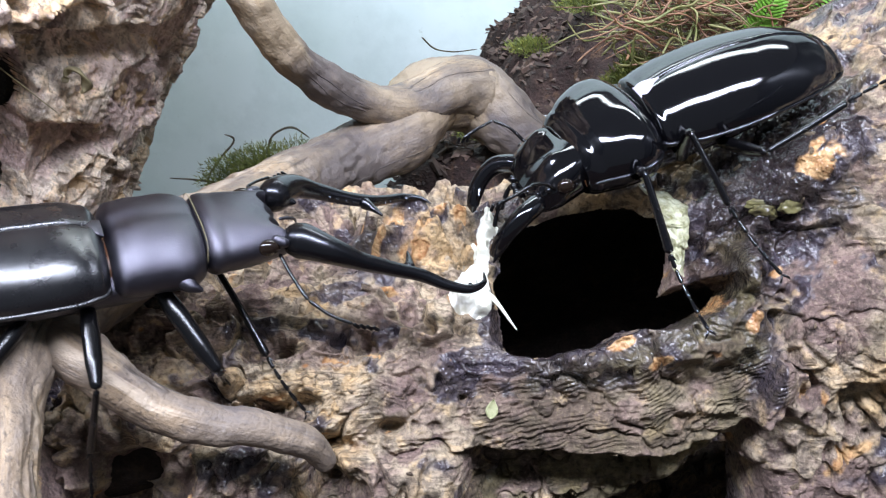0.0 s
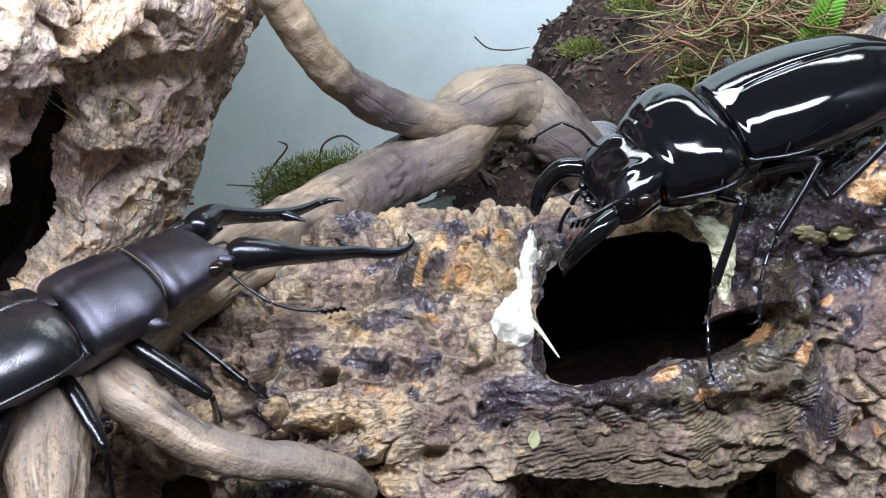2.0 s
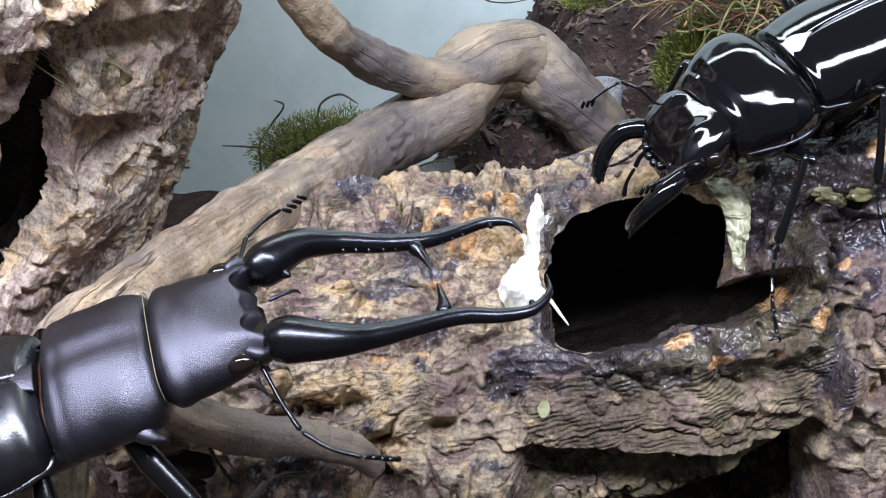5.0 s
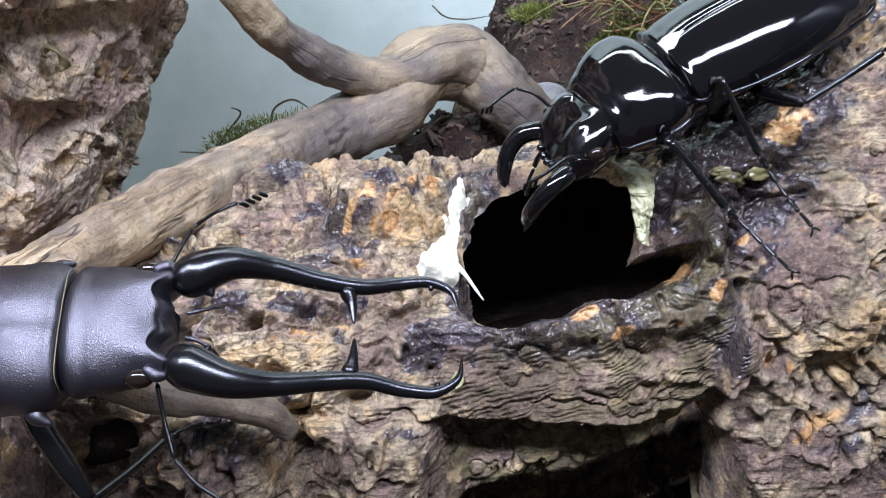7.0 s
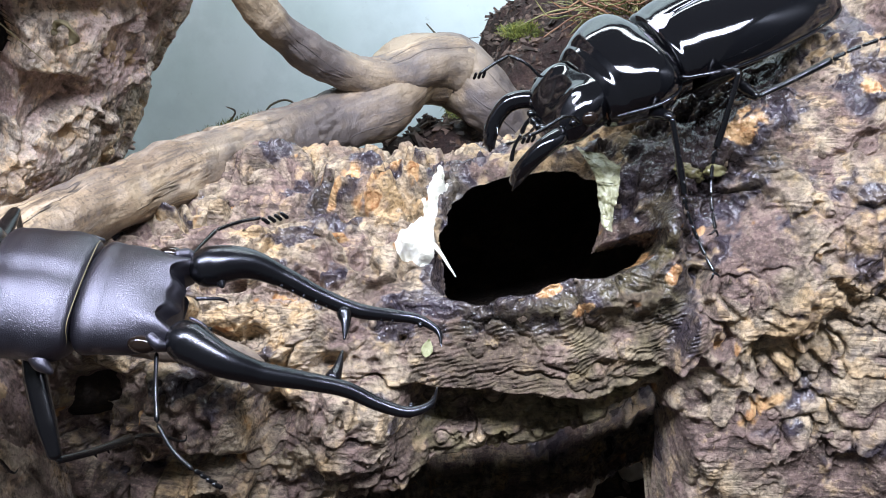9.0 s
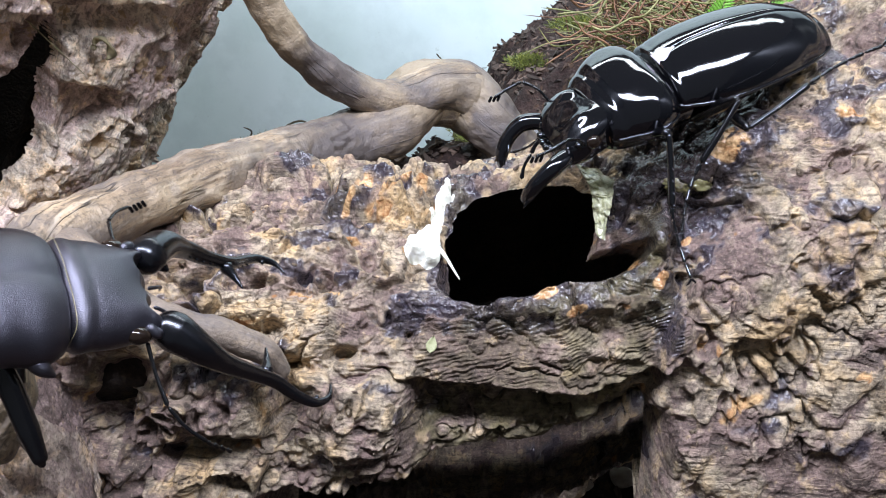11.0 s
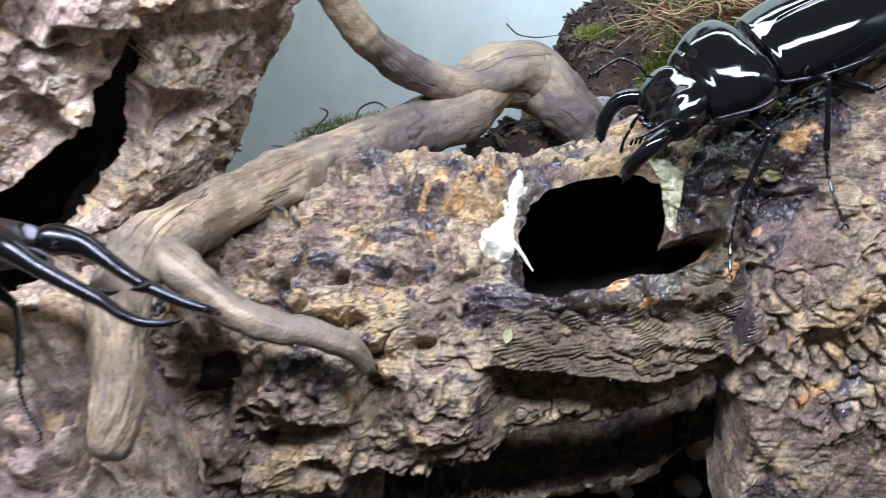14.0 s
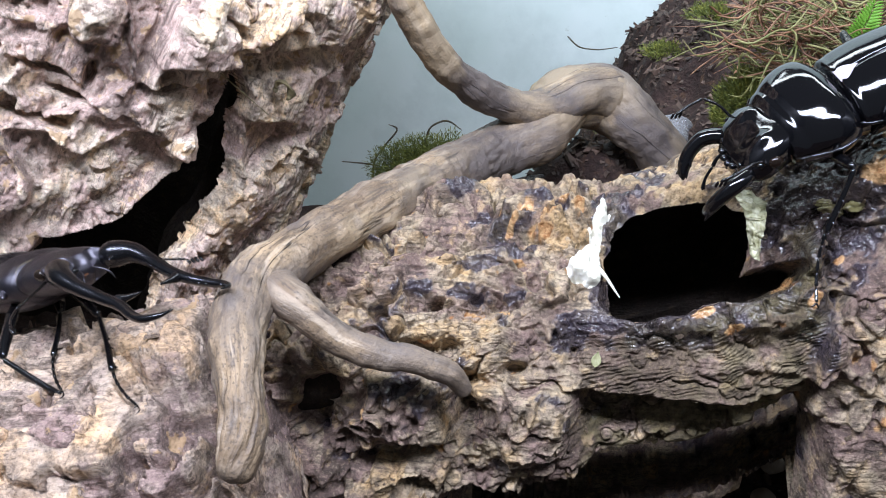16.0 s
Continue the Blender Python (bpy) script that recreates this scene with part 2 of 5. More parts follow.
def shell_material(name, rough, grain, colour=(0.004, 0.004, 0.005), tint=(1.0, 1.0, 1.0), ior=1.5, wave=0.0, size=5200):
    n = Nodes(name)
    n.set(Base_Color=colour, Roughness=n.ramp(n.noise(300, 3), (0.3, rough * 0.85), (0.7, rough * 1.2)), IOR=ior)
    n.put(n.bsdf.inputs["Specular Tint"], tint)
    fine = n.noise(size, 2, 0.5)
    if wave:
        fine = n.mix(wave, fine, n.noise(190, 3, 0.5))
    n.bump(fine, grain, 0.00012 if not wave else 0.0010)
    return n.mat


M_SATIN = shell_material("satin_black_shell", 0.33, 0.68, (0.0022, 0.002, 0.003), tint=(0.88, 0.85, 1.0), ior=1.9, size=6600)
M_JAW = shell_material("satin_black_jaw", 0.21, 0.2, (0.0022, 0.0022, 0.0026), tint=(0.88, 0.90, 1.0), ior=1.55)
M_GLOSS = shell_material("glossy_black_shell", 0.065, 0.045, (0.0022, 0.0022, 0.0028), tint=(0.95, 0.96, 1.0), ior=1.6, wave=0.9)
M_HORN = shell_material("polished_black_horn", 0.17, 0.2, (0.0025, 0.0024, 0.0028), ior=1.45)
M_SATIN_ELYTRA = shell_material("smooth_black_wing_case", 0.27, 0.2, ior=1.75, size=6500)
M_EYE = shell_material("dark_eye", 0.06, 0.0, (0.010, 0.006, 0.004))


def plain_material(name, a, b, scale, rough, bump=0.4, subsurface=0.0):
    n = Nodes(name)
    n.set(Base_Color=n.mix(n.ramp(n.noise(scale, 4, 0.6), (0.35, 0.0), (0.65, 1.0)), a, b), Roughness=rough)
    n.bump(n.noise(scale * 6, 3), bump, 0.0003)
    if subsurface:
        n.set(Subsurface_Weight=subsurface, Subsurface_Radius=(0.003, 0.003, 0.002), Subsurface_Scale=0.5)
    return n.mat


M_AMBER = plain_material("amber_joint", (0.13, 0.05, 0.018), (0.05, 0.02, 0.01), 400, 0.4)
M_MOSS = plain_material("green_moss", (0.055, 0.075, 0.012), (0.16, 0.18, 0.03), 220, 0.7)
M_PALE = plain_material("pale_joint_skin", (0.30, 0.27, 0.33), (0.55, 0.50, 0.58), 500, 0.3)
M_STEM = plain_material("dry_red_stem", (0.15, 0.07, 0.042), (0.25, 0.145, 0.08), 150, 0.6)
M_GREENSTEM = plain_material("green_stem", (0.10, 0.115, 0.03), (0.24, 0.22, 0.085), 150, 0.6)
M_FERN = plain_material("fern_green", (0.10, 0.28, 0.02), (0.16, 0.36, 0.04), 300, 0.5)
M_TWIG = plain_material("dark_twig", (0.035, 0.028, 0.016), (0.07, 0.06, 0.03), 300, 0.7)
M_LITTER = plain_material("bark_litter", (0.024, 0.018, 0.014), (0.085, 0.060, 0.047), 90, 0.85)


def island_tones(mat, low, high):
    """Each loose chip in a tone of its own."""
    t = mat.node_tree
    bsdf = t.nodes["Principled BSDF"]
    base = bsdf.inputs["Base Color"].links[0].from_socket
    ramp, mix = t.nodes.new("ShaderNodeValToRGB"), t.nodes.new("ShaderNodeMix")
    mix.data_type, mix.blend_type = "RGBA", "MULTIPLY"
    mix.inputs[0].default_value = 1.0
    ramp.color_ramp.elements[0].color, ramp.color_ramp.elements[1].color = (*low, 1), (*high, 1)
    t.links.new(t.nodes.new("ShaderNodeNewGeometry").outputs["Random Per Island"], ramp.inputs[0])
    t.links.new(base, mix.inputs[6])
    t.links.new(ramp.outputs[0], mix.inputs[7])
    t.links.new(mix.outputs[2], bsdf.inputs["Base Color"])


island_tones(M_LITTER, (0.6, 0.6, 0.6), (1.9, 1.75, 1.65))
island_tones(M_STEM, (0.6, 0.6, 0.6), (1.3, 1.2, 1.1))
island_tones(M_MOSS, (0.5, 0.6, 0.6), (1.5, 1.35, 1.2))
M_PEBBLE = plain_material("pebble", (0.22, 0.17, 0.12), (0.36, 0.30, 0.23), 200, 0.7)
M_WHITE = plain_material("dried_white_jelly", (0.76, 0.75, 0.68), (0.62, 0.61, 0.48), 260, 0.45, 0.5)
M_JELLY = plain_material("pale_jelly", (0.16, 0.155, 0.07), (0.58, 0.57, 0.38), 420, 0.25, 0.4, 0.3)
M_WETJELLY = plain_material("amber_jelly", (0.045, 0.036, 0.016), (0.15, 0.135, 0.06), 300, 0.06, 0.3, 0.3)
M_LEAFBIT = plain_material("leaf_fragment", (0.22, 0.23, 0.10), (0.36, 0.35, 0.20), 900, 0.5)
M_PLASTIC = plain_material("clear_plastic", (0.75, 0.78, 0.8), (0.85, 0.87, 0.88), 100, 0.25)
M_PLASTIC.node_tree.nodes["Principled BSDF"].inputs["Transmission Weight"].default_value = 0.75
M_SIDE = plain_material("unseen_dark_panel", (0.03, 0.034, 0.036), (0.05, 0.055, 0.056), 20, 0.4)
M_ROOT = plain_material("dead_root", (0.22, 0.185, 0.09), (0.10, 0.078, 0.042), 500, 0.8)

# ---- the tank ----
AXIS_X = (-0.16, -0.095, -0.065, -0.037, 0.0, 0.035, 0.07, 0.11, 0.16)
AXIS_Y = (0.150, 0.154, 0.158, 0.165, 0.173, 0.178, 0.185, 0.192, 0.20)
AXIS_Z = (-0.020, 0.006, 0.024, 0.030, 0.030, 0.037, 0.060, 0.080, 0.105)
AXIS_R = (0.030, 0.0415, 0.0455, 0.0455, 0.0445, 0.0455, 0.0470, 0.0500, 0.0540)


def log_axis(x):
    k = np.ones(21) / 21
    xs = np.linspace(-0.2, 0.2, 401)
    out = []
    for v in (AXIS_Y, AXIS_Z, AXIS_R):
        a = np.interp(xs, AXIS_X, v)
        a = np.convolve(np.pad(a, 10, mode="edge"), k, mode="valid")
        out.append(np.interp(x, xs, a))
    return out


def bark_relief(P, along, seed, plate=0.011, block=0.0055, crumb=1.0, layers=1.0, steps=0.0):
    """Bark relief in metres, and its tone from 0 to 1: large and small broken blocks, layered faces and crumbs. along: how the grain is drawn out on each axis."""
    S = P * np.array(along)
    warp = np.stack([fbm(P / (plate * 0.9), 3, seed + 11 + 3 * i) for i in range(3)], -1)
    low = fbm(P / 0.026, 2, seed) * 0.0032
    f1, f2, v = cells(S / plate + 0.75 * warp, seed + 20)
    soft = step(0.0, 0.30 if plate < 0.02 else 0.14, f2 - f1)
    blocks = (v - 0.5) * block * soft - (1 - step(0.0, 0.10, f2 - f1)) * 0.0026 * step(-0.2, 0.3, vnoise(P / 0.015, seed + 71))
    g1, g2, w = cells(S / (plate * 0.42) + 0.8 * warp, seed + 25)
    blocks = blocks + (w - 0.5) * block * 0.36 * step(0.0, 0.35, g2 - g1) * (0.4 + 0.6 * crumb)
    rid = 1 - np.abs(vnoise(S / 0.0075 + 0.5 * warp, seed + 31)) * 2.2
    pit = step(0.34, 0.50, vnoise(P / 0.0045, seed + 35)) * 0.0016
    c1, c2, u = cells(P / 0.0016 + 0.3 * warp, seed + 37)
    crumbs = step(-0.1, 0.35, vnoise(P / 0.009, seed + 39))
    fine = rid * 0.0008 + crumbs * (0.45 - c1) * 0.0008 * (0.4 + u) + fbm(P / 0.0016, 2, seed + 41) * 0.00040 - pit
    # thin broken layers, each with a sharp edge
    mask = step(-0.10, 0.15, vnoise(P / 0.017, seed + 61))
    across = np.where(np.array(along) < 0.99, 0.06, 1.0)
    lam = vnoise(P * across / 0.0055 + 0.10 * warp, seed + 51) * 4.2 + 0.35 * vnoise(P / 0.004, seed + 52)
    lay = (lam - np.floor(lam)) - 0.5
    mask = mask * layers
    if steps:
        # broken into plates with steep edges
        q = blocks + low
        q = np.floor(q / steps + 0.35 * vnoise(P / 0.006, seed + 81)) * steps
        blocks = 0.35 * blocks + 0.65 * (q - low)
    e1, e2, _ = cells(P / 0.0048 + 0.6 * fbm(P / 0.004, 2, seed + 83)[..., None], seed + 85)
    crack = step(0.10, 0.0, e2 - e1) * step(0.0, 0.3, vnoise(P / 0.011, seed + 87)) * 0.0008
    d = low + blocks - crack + crumb * fine * (1 - 0.45 * np.minimum(mask, 1)) + mask * lay * 0.00085 * (0.3 + 0.7 * step(-0.25, 0.2, vnoise(P / 0.006, seed + 63)))
    return d, np.clip(0.5 + 0.6 * (v - 0.5) + 0.5 * (w - 0.5), 0, 1)


HOLE_X, HOLE_T = 0.0265, 58.5
# lumps (+) and pits (-) of the log: x, angle, half widths along and round, height in millimetres
LUMPS = [(-0.0370, 22, 10, 8.5, 7.0), (-0.0055, 13, 9.5, 10, 6.5), (-0.0340, 38, 10, 2.6, -4.5), (-0.0370, 8, 12, 3, -6), (-0.0145, 37.5, 9, 5.5, 3.6), (-0.0212, 18, 3.0, 9, -10), (-0.0184, 17, 3, 3, -5), (-0.0097, 31, 2.6, 1.5, -7), (-0.0205, 29, 3, 2, -4),
         (-0.0419, 52, 1.8, 1.3, -7), (-0.0287, 52, 2.2, 1.3, -7), (-0.0570, 25, 6, 14, -12), (-0.0480, 16, 3, 2.5, -5), (-0.0300, 95, 8, 6, 4.5), (-0.0030, 82, 13, 6, 3.2), (0.0100, 86, 9, 6, 4.0),
         (0.0680, 52, 8, 7, 5.0), (0.0620, 42, 6, 4, -2.5), (0.0780, 10, 9, 9, 3.0), (-0.0240, 74, 10, 5, -2.5), (-0.0120, 60, 5, 3, 1.6), (0.0010, 45, 4, 4, 2.0), (-0.050, 44, 8, 5, 2.5), (-0.0330, 40, 9, 2, -2.5)]


def hole_value(X, T):
    """Below nought inside the hole, which widens into a notch low on one side."""
    px, deg = (X - HOLE_X) * 1000, np.degrees(T) - HOLE_T
    b = np.where(deg > 0, (deg + 0.35 * px * deg / 22) / 22.5, deg / 19)
    power = np.where(deg > 0, 2.1, 3.4)
    round_part = (np.abs(px / 16.2) ** power + np.abs(b) ** power) ** (1 / power) - 1
    notch = np.sqrt(((px - 15) / 10) ** 2 + ((deg + 18.0 + 0.42 * (px - 15)) / 4.4) ** 2) - 1
    return np.minimum(round_part, 0.5 * notch)


def log_surface(X, T):
    """Points on the log at x and the angle round it, the outward normal (y, z), and the distance from the hole's rim."""
    yc, zc, R = log_axis(X)
    ny, nz = -np.cos(T), np.sin(T)
    P = np.stack([X, yc + R * ny, zc + R * nz], -1)
    deg = np.degrees(T)
    d, tone = bark_relief(P, (0.5, 1, 1), 3, block=0.0085, crumb=1.1, layers=0.4 + 0.8 * step(50, 40, deg))
    d = d * (1 - 0.42 * step(0.052, 0.062, X))
    for lx, lt, wx, wt, h in LUMPS:
        q = ((X - lx) / (wx * 0.001)) ** 2 + ((T - radians(lt)) * R / (wt * 0.001)) ** 2
        d = d + h * 0.001 * np.exp(-q ** 1.6)
    wob = 0.004 * vnoise(P / 0.012, 301)
    # the thick lip under the hole, and the hollow band below it
    lip_low = np.interp(X, (0.004, 0.021, 0.034, 0.052), (22, 18, 12, 8)) + wob * 900
    in_x = step(0.003, 0.009, X + wob) * step(0.060, 0.054, X + wob)
    d = d * (1 - 0.4 * in_x) + in_x * ((0.0030 + 0.0038 * step(0.010, 0.028, X)) * step(lip_low - 1.5, lip_low + 2, deg) * step(46, 38, deg) - 0.0085 * step(lip_low + 1.0, lip_low - 2.5, deg))
    d = d + in_x * 0.0042 * np.exp(-((deg + 1) / 7) ** 2)
    # thin even layers on the face of the lip and on the round lump beside it
    face = np.maximum(in_x * step(lip_low - 1, lip_low + 2, deg) * step(38, 32, deg - np.interp(X, (0.0, 0.027, 0.051), (3, -1, -12))), np.exp(-(((X + 0.0140) / 0.009) ** 2 + ((T - radians(37.5)) * R / 0.0066) ** 2) ** 2))
    lam = (T * R + 0.0034 * vnoise(P / 0.016, 311) + 0.0012 * fbm(P / 0.0045, 2, 313) + 40 * (X + 0.0140) ** 2 * step(0.0, -0.004, X)) / 0.00085
    lam = lam - np.floor(lam)
    d = d * (1 - 0.45 * face) + face * ((np.minimum(lam, 3 * (1 - lam)) - 0.4) * 0.00062 * (0.3 + 1.0 * step(-0.3, 0.3, vnoise(P / 0.005, 315))) + 0.0007 * fbm(P / 0.004, 3, 317))
    tone = np.clip(tone - 0.40 * in_x * step(47, 40, deg) * step(-2, 8, deg), 0, 1)
    # the broken lower edge
    d = d - step(-7, -15, deg + wob * 900) * step(-0.03, -0.015, X) * step(0.062, 0.052, X) * 0.028
    # the thicker piece at the side
    edge = np.interp(deg, (-30, -19, -8, -1, 8, 30, 40), (0.054, 0.0520, 0.0545, 0.0565, 0.0560, 0.0620, 0.070)) + wob * 0.5
    d = d + step(-0.0012, 0.0012, X - edge) * step(34, 20, deg) * 0.0050
    d = d + step(-0.0012, 0.0012, X - edge) * np.clip((1 / np.cos(np.clip(T, -1.0, 0)) - 1 + 0.35 * np.tan(np.clip(-T, 0, 1.0))) * R, 0, 0.05) * step(-62, -50, deg)
    hole = (hole_value(X, T) + 0.07 * fbm(P / 0.006, 3, 77)) * 0.0165 - 0.0006
    lip = step(0.0006, -0.0011, hole)
    d = d * (1 - lip) - lip * (0.0022 + 0.0043 * step(62, 46, deg))
    P[..., 1] += d * ny
    P[..., 2] += d * nz
    return P, ny, nz, hole, tone


# dark damp patches, the largest also standing for the beetle legs' shadow: x, angle, half widths in millimetres
DAMP_AND_SHADE = [(-0.0125, 69.5, 6, 3), (-0.0195, 64.5, 6, 2.6), (-0.0271, 100, 5, 5), (0.037, 34, 14, 3.5), (0.0024, 39, 5, 4), (-0.0045, 85, 6, 2.5), (0.004, 43, 6, 2.5), (0.026, 36, 15, 3.5), (0.050, 55, 6, 8), (0.060, 40, 6, 7), (-0.027, 95, 4, 4),
        (0.012, 88, 7, 2), (0.054, 24, 3, 6), (-0.02, 84, 4, 2), (0.070, 55, 6, 6), (0.062, 58, 15, 20), (0.058, 44, 8, 8), (0.022, 37, 8, 3), (0.042, 34, 7, 3), (0.056, 20, 3, 8), (0.010, 50, 4, 5), (-0.022, 55, 5, 2), (-0.036, 30, 5, 3)]
FLAKES = [(-0.0005, 87, 1.6, 2.0), (-0.0055, 75.5, 2.4, 1.4), (-0.0100, 82, 2.2, 1.4), (-0.0040, 78.5, 1.6, 1.2), (0.0535, 28, 1.5, 1.2), (0.0680, 51, 3.0, 2.8), (0.0317, 37.6, 2.4, 0.9), (0.0490, 35, 2.0, 0.9), (0.0725, -12, 3.0, 1.6),
          (0.0665, 54, 2.2, 1.6), (0.0035, 83, 1.2, 2.4), (-0.0130, 79, 1.6, 1.0), (0.0600, 33, 1.2, 1.0), (-0.0100, 64, 1.8, 1.0), (0.0380, 31, 1.6, 0.8)]


def spots(X, T, R, P, listed, seed, rag=0.55):
    n = fbm(P / 0.004, 3, seed)
    out = np.zeros(X.shape)
    for sx, st, wx, wt in listed:
        q = np.sqrt(((X - sx) / (wx * 0.001)) ** 2 + ((T - radians(st)) * R / (wt * 0.001)) ** 2)
        out = np.maximum(out, step(1.12, 0.85, q + rag * n))
    return out


def flake_meshes():
    """Five thin, broken bark flakes, about one millimetre across before scaling."""
    rng = np.random.default_rng(61)
    out = []
    for q in range(5):
        n = 8
        a = np.sort(rng.uniform(0, 2 * np.pi, n))
        rr = rng.uniform(0.55, 1.0, n)
        ring = np.stack([rr * np.cos(a) * 0.5, rr * np.sin(a) * 0.36], -1)
        V = [(x, y, 0.07 + 0.05 * rng.normal()) for x, y in ring * 0.86] + [(x, y, -0.12) for x, y in ring] + [(0.0, 0.0, 0.13)]
        F = [(i, (i + 1) % n, 2 * n) for i in range(n)] + [(n + i, n + (i + 1) % n, (i + 1) % n, i) for i in range(n)]
        me = bpy.data.meshes.new("bark_flake")
        me.from_pydata(V, [], F)
        me.attributes.new("tone", "FLOAT", "POINT").data.foreach_set("value", np.full(len(V), 0.25 + 0.12 * q, np.float32))
        out.append(me)
    return out


FLAKE_MESHES = flake_meshes()


def flakes_on(P, ok, count, lo, hi, material, parent, seed):
    """Loose bark flakes lying on a grid of points where ok is true."""
    rng = np.random.default_rng(seed)
    meshes = []
    for me in FLAKE_MESHES:
        me = me.copy()
        me.materials.append(material)
        meshes.append(me)
    n, m = P.shape[:2]
    made = 0
    while made < count:
        i, j = int(rng.integers(8, n - 8)), int(rng.integers(8, m - 8))
        if not ok[i, j]:
            continue
        u, v = P[i + 6, j] - P[i - 6, j], P[i, j + 6] - P[i, j - 6]
        z = Vector(np.cross(v, u)).normalized()
        if z.dot(Vector(away_from_axis(P[i, j], parent))) < 0:
            z.negate()
        z = (z + Vector(rng.normal(size=3) * 0.16)).normalized()
        x = Vector(u).normalized()
        x = (x * math.cos(0.6 * rng.normal()) + z.cross(x) * math.sin(0.6 * rng.normal())).normalized()
        y = z.cross(x).normalized()
        x = y.cross(z)
        s = rng.uniform(lo, hi)
        ob = new("bark_flake", meshes[made % 5])
        ob.parent = parent
        o = P[i, j] + np.array(z) * 0.0002
        ob.matrix_basis = Matrix(((x[0], y[0], z[0], o[0]), (x[1], y[1], z[1], o[1]), (x[2], y[2], z[2], o[2]), (0, 0, 0, 1))) @ Matrix.Diagonal((s, s, s * 0.8, 1))
        made += 1


def away_from_axis(p, parent):
    """The rough outward direction of a bark surface: away from its own axis."""
    if parent.name.startswith("cork_log"):
        yc, zc, R = log_axis(p[0])
        return np.array([0, p[1] - yc, p[2] - zc])
    if parent.name.startswith("cork_tube"):
        return np.array([p[0], p[1], 0])
    return np.array([0, p[1], p[2]])


def build_log():
    log = thing("cork_log", "hollow cork bark log with a dark hole, wet round the rim", "log")
    th = np.radians(np.concatenate([np.linspace(-40, 125, 720), np.linspace(125, 320, 60)[1:-1]]))
    xs = np.concatenate([np.linspace(-0.15, -0.075, 110)[:-1], np.linspace(-0.075, 0.095, 760), np.linspace(0.095, 0.16, 110)[1:]])
    X, T = np.meshgrid(xs, th, indexing="ij")
    P, ny, nz, hole, tone = log_surface(X, T)
    R = log_axis(X)[2]
    near = np.exp(-(np.clip(hole, 0, 1) / 0.006) ** 2)
    wet = np.maximum(spots(X, T, R, P, DAMP_AND_SHADE, 91, 0.6), step(0.22, 0.40, fbm(P / 0.012, 4, 93) + 0.40 * near - 0.10 + 0.28 * step(0.045, 0.055, X) * step(25, 40, np.degrees(T))))
    syr = spots(X, T, R, P, [(0.057, 52, 10, 10), (0.068, 62, 9, 9), (0.050, 40, 6, 7), (0.062, 44, 7, 6)], 95, 1.1)
    fl = np.maximum(spots(X, T, R, P, FLAKES, 99, 0.8), step(0.72, 0.80, fbm(P / 0.006, 3, 97)))
    open_low = step(-7, -15, np.degrees(T) + 3.6 * vnoise(P / 0.012, 301)) * step(-0.03, -0.015, X) * step(0.062, 0.052, X) > 0.55
    # olive-brown in scattered patches, in the band below the lip and on its face
    moss = np.maximum(0.35 * step(0.15, 0.5, fbm(P / 0.014, 3, 85) - 0.05), step(0.002, 0.009, X) * step(0.058, 0.050, X) * step(20, 6, np.degrees(T) + 2.5 * fbm(P / 0.006, 2, 87)) * step(-0.55, 0.0, fbm(P / 0.007, 3, 86)))
    moss = np.maximum(moss, (0.5 + 0.3 * step(0.02, 0.035, X)) * step(0.002, 0.012, X) * step(0.060, 0.054, X) * step(4, 14, np.degrees(T)) * step(40, 33, np.degrees(T)) * step(-0.5, 0.3, fbm(P / 0.006, 3, 88)))
    grid_mesh("outer_bark", P, M_LOG, wrap=True, keep=(hole > -0.0011) & ~(open_low & (T < 0)), parent=log, attrs={"wet": wet, "syrup": syr, "flake": fl, "olive": moss, "tone": tone})
    white = np.sqrt(((X - 0.007) / 0.009) ** 2 + ((np.degrees(T) - 64) / 24) ** 2) < 1
    flakes_on(P, (hole > 0.001) & ~white & (X > -0.07) & (X < 0.095) & (T > -0.3) & (T < 1.75), 240, 0.0008, 0.0026, M_LOG, log, 71)
    # inner surface of the log, its colour darkened for the shade inside
    th = np.radians(np.linspace(0, 360, 289)[:-1])
    X, T = np.meshgrid(np.linspace(-0.15, 0.16, 480), th, indexing="ij")
    yc, zc, R = log_axis(X)
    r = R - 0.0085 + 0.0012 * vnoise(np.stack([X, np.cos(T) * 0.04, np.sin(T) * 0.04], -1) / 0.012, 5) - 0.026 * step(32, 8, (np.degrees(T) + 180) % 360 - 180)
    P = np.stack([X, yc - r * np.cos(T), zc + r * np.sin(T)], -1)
    grid_mesh("hollow", P, M_SHADED_HOLLOW, wrap=True, keep=~((X > 0.003) & (X < 0.058) & (T > radians(31)) & (T < radians(116))) & ~((X > -0.022) & (X < 0.056) & ((T < radians(16)) | (T > radians(300)))), parent=log)


build_log()


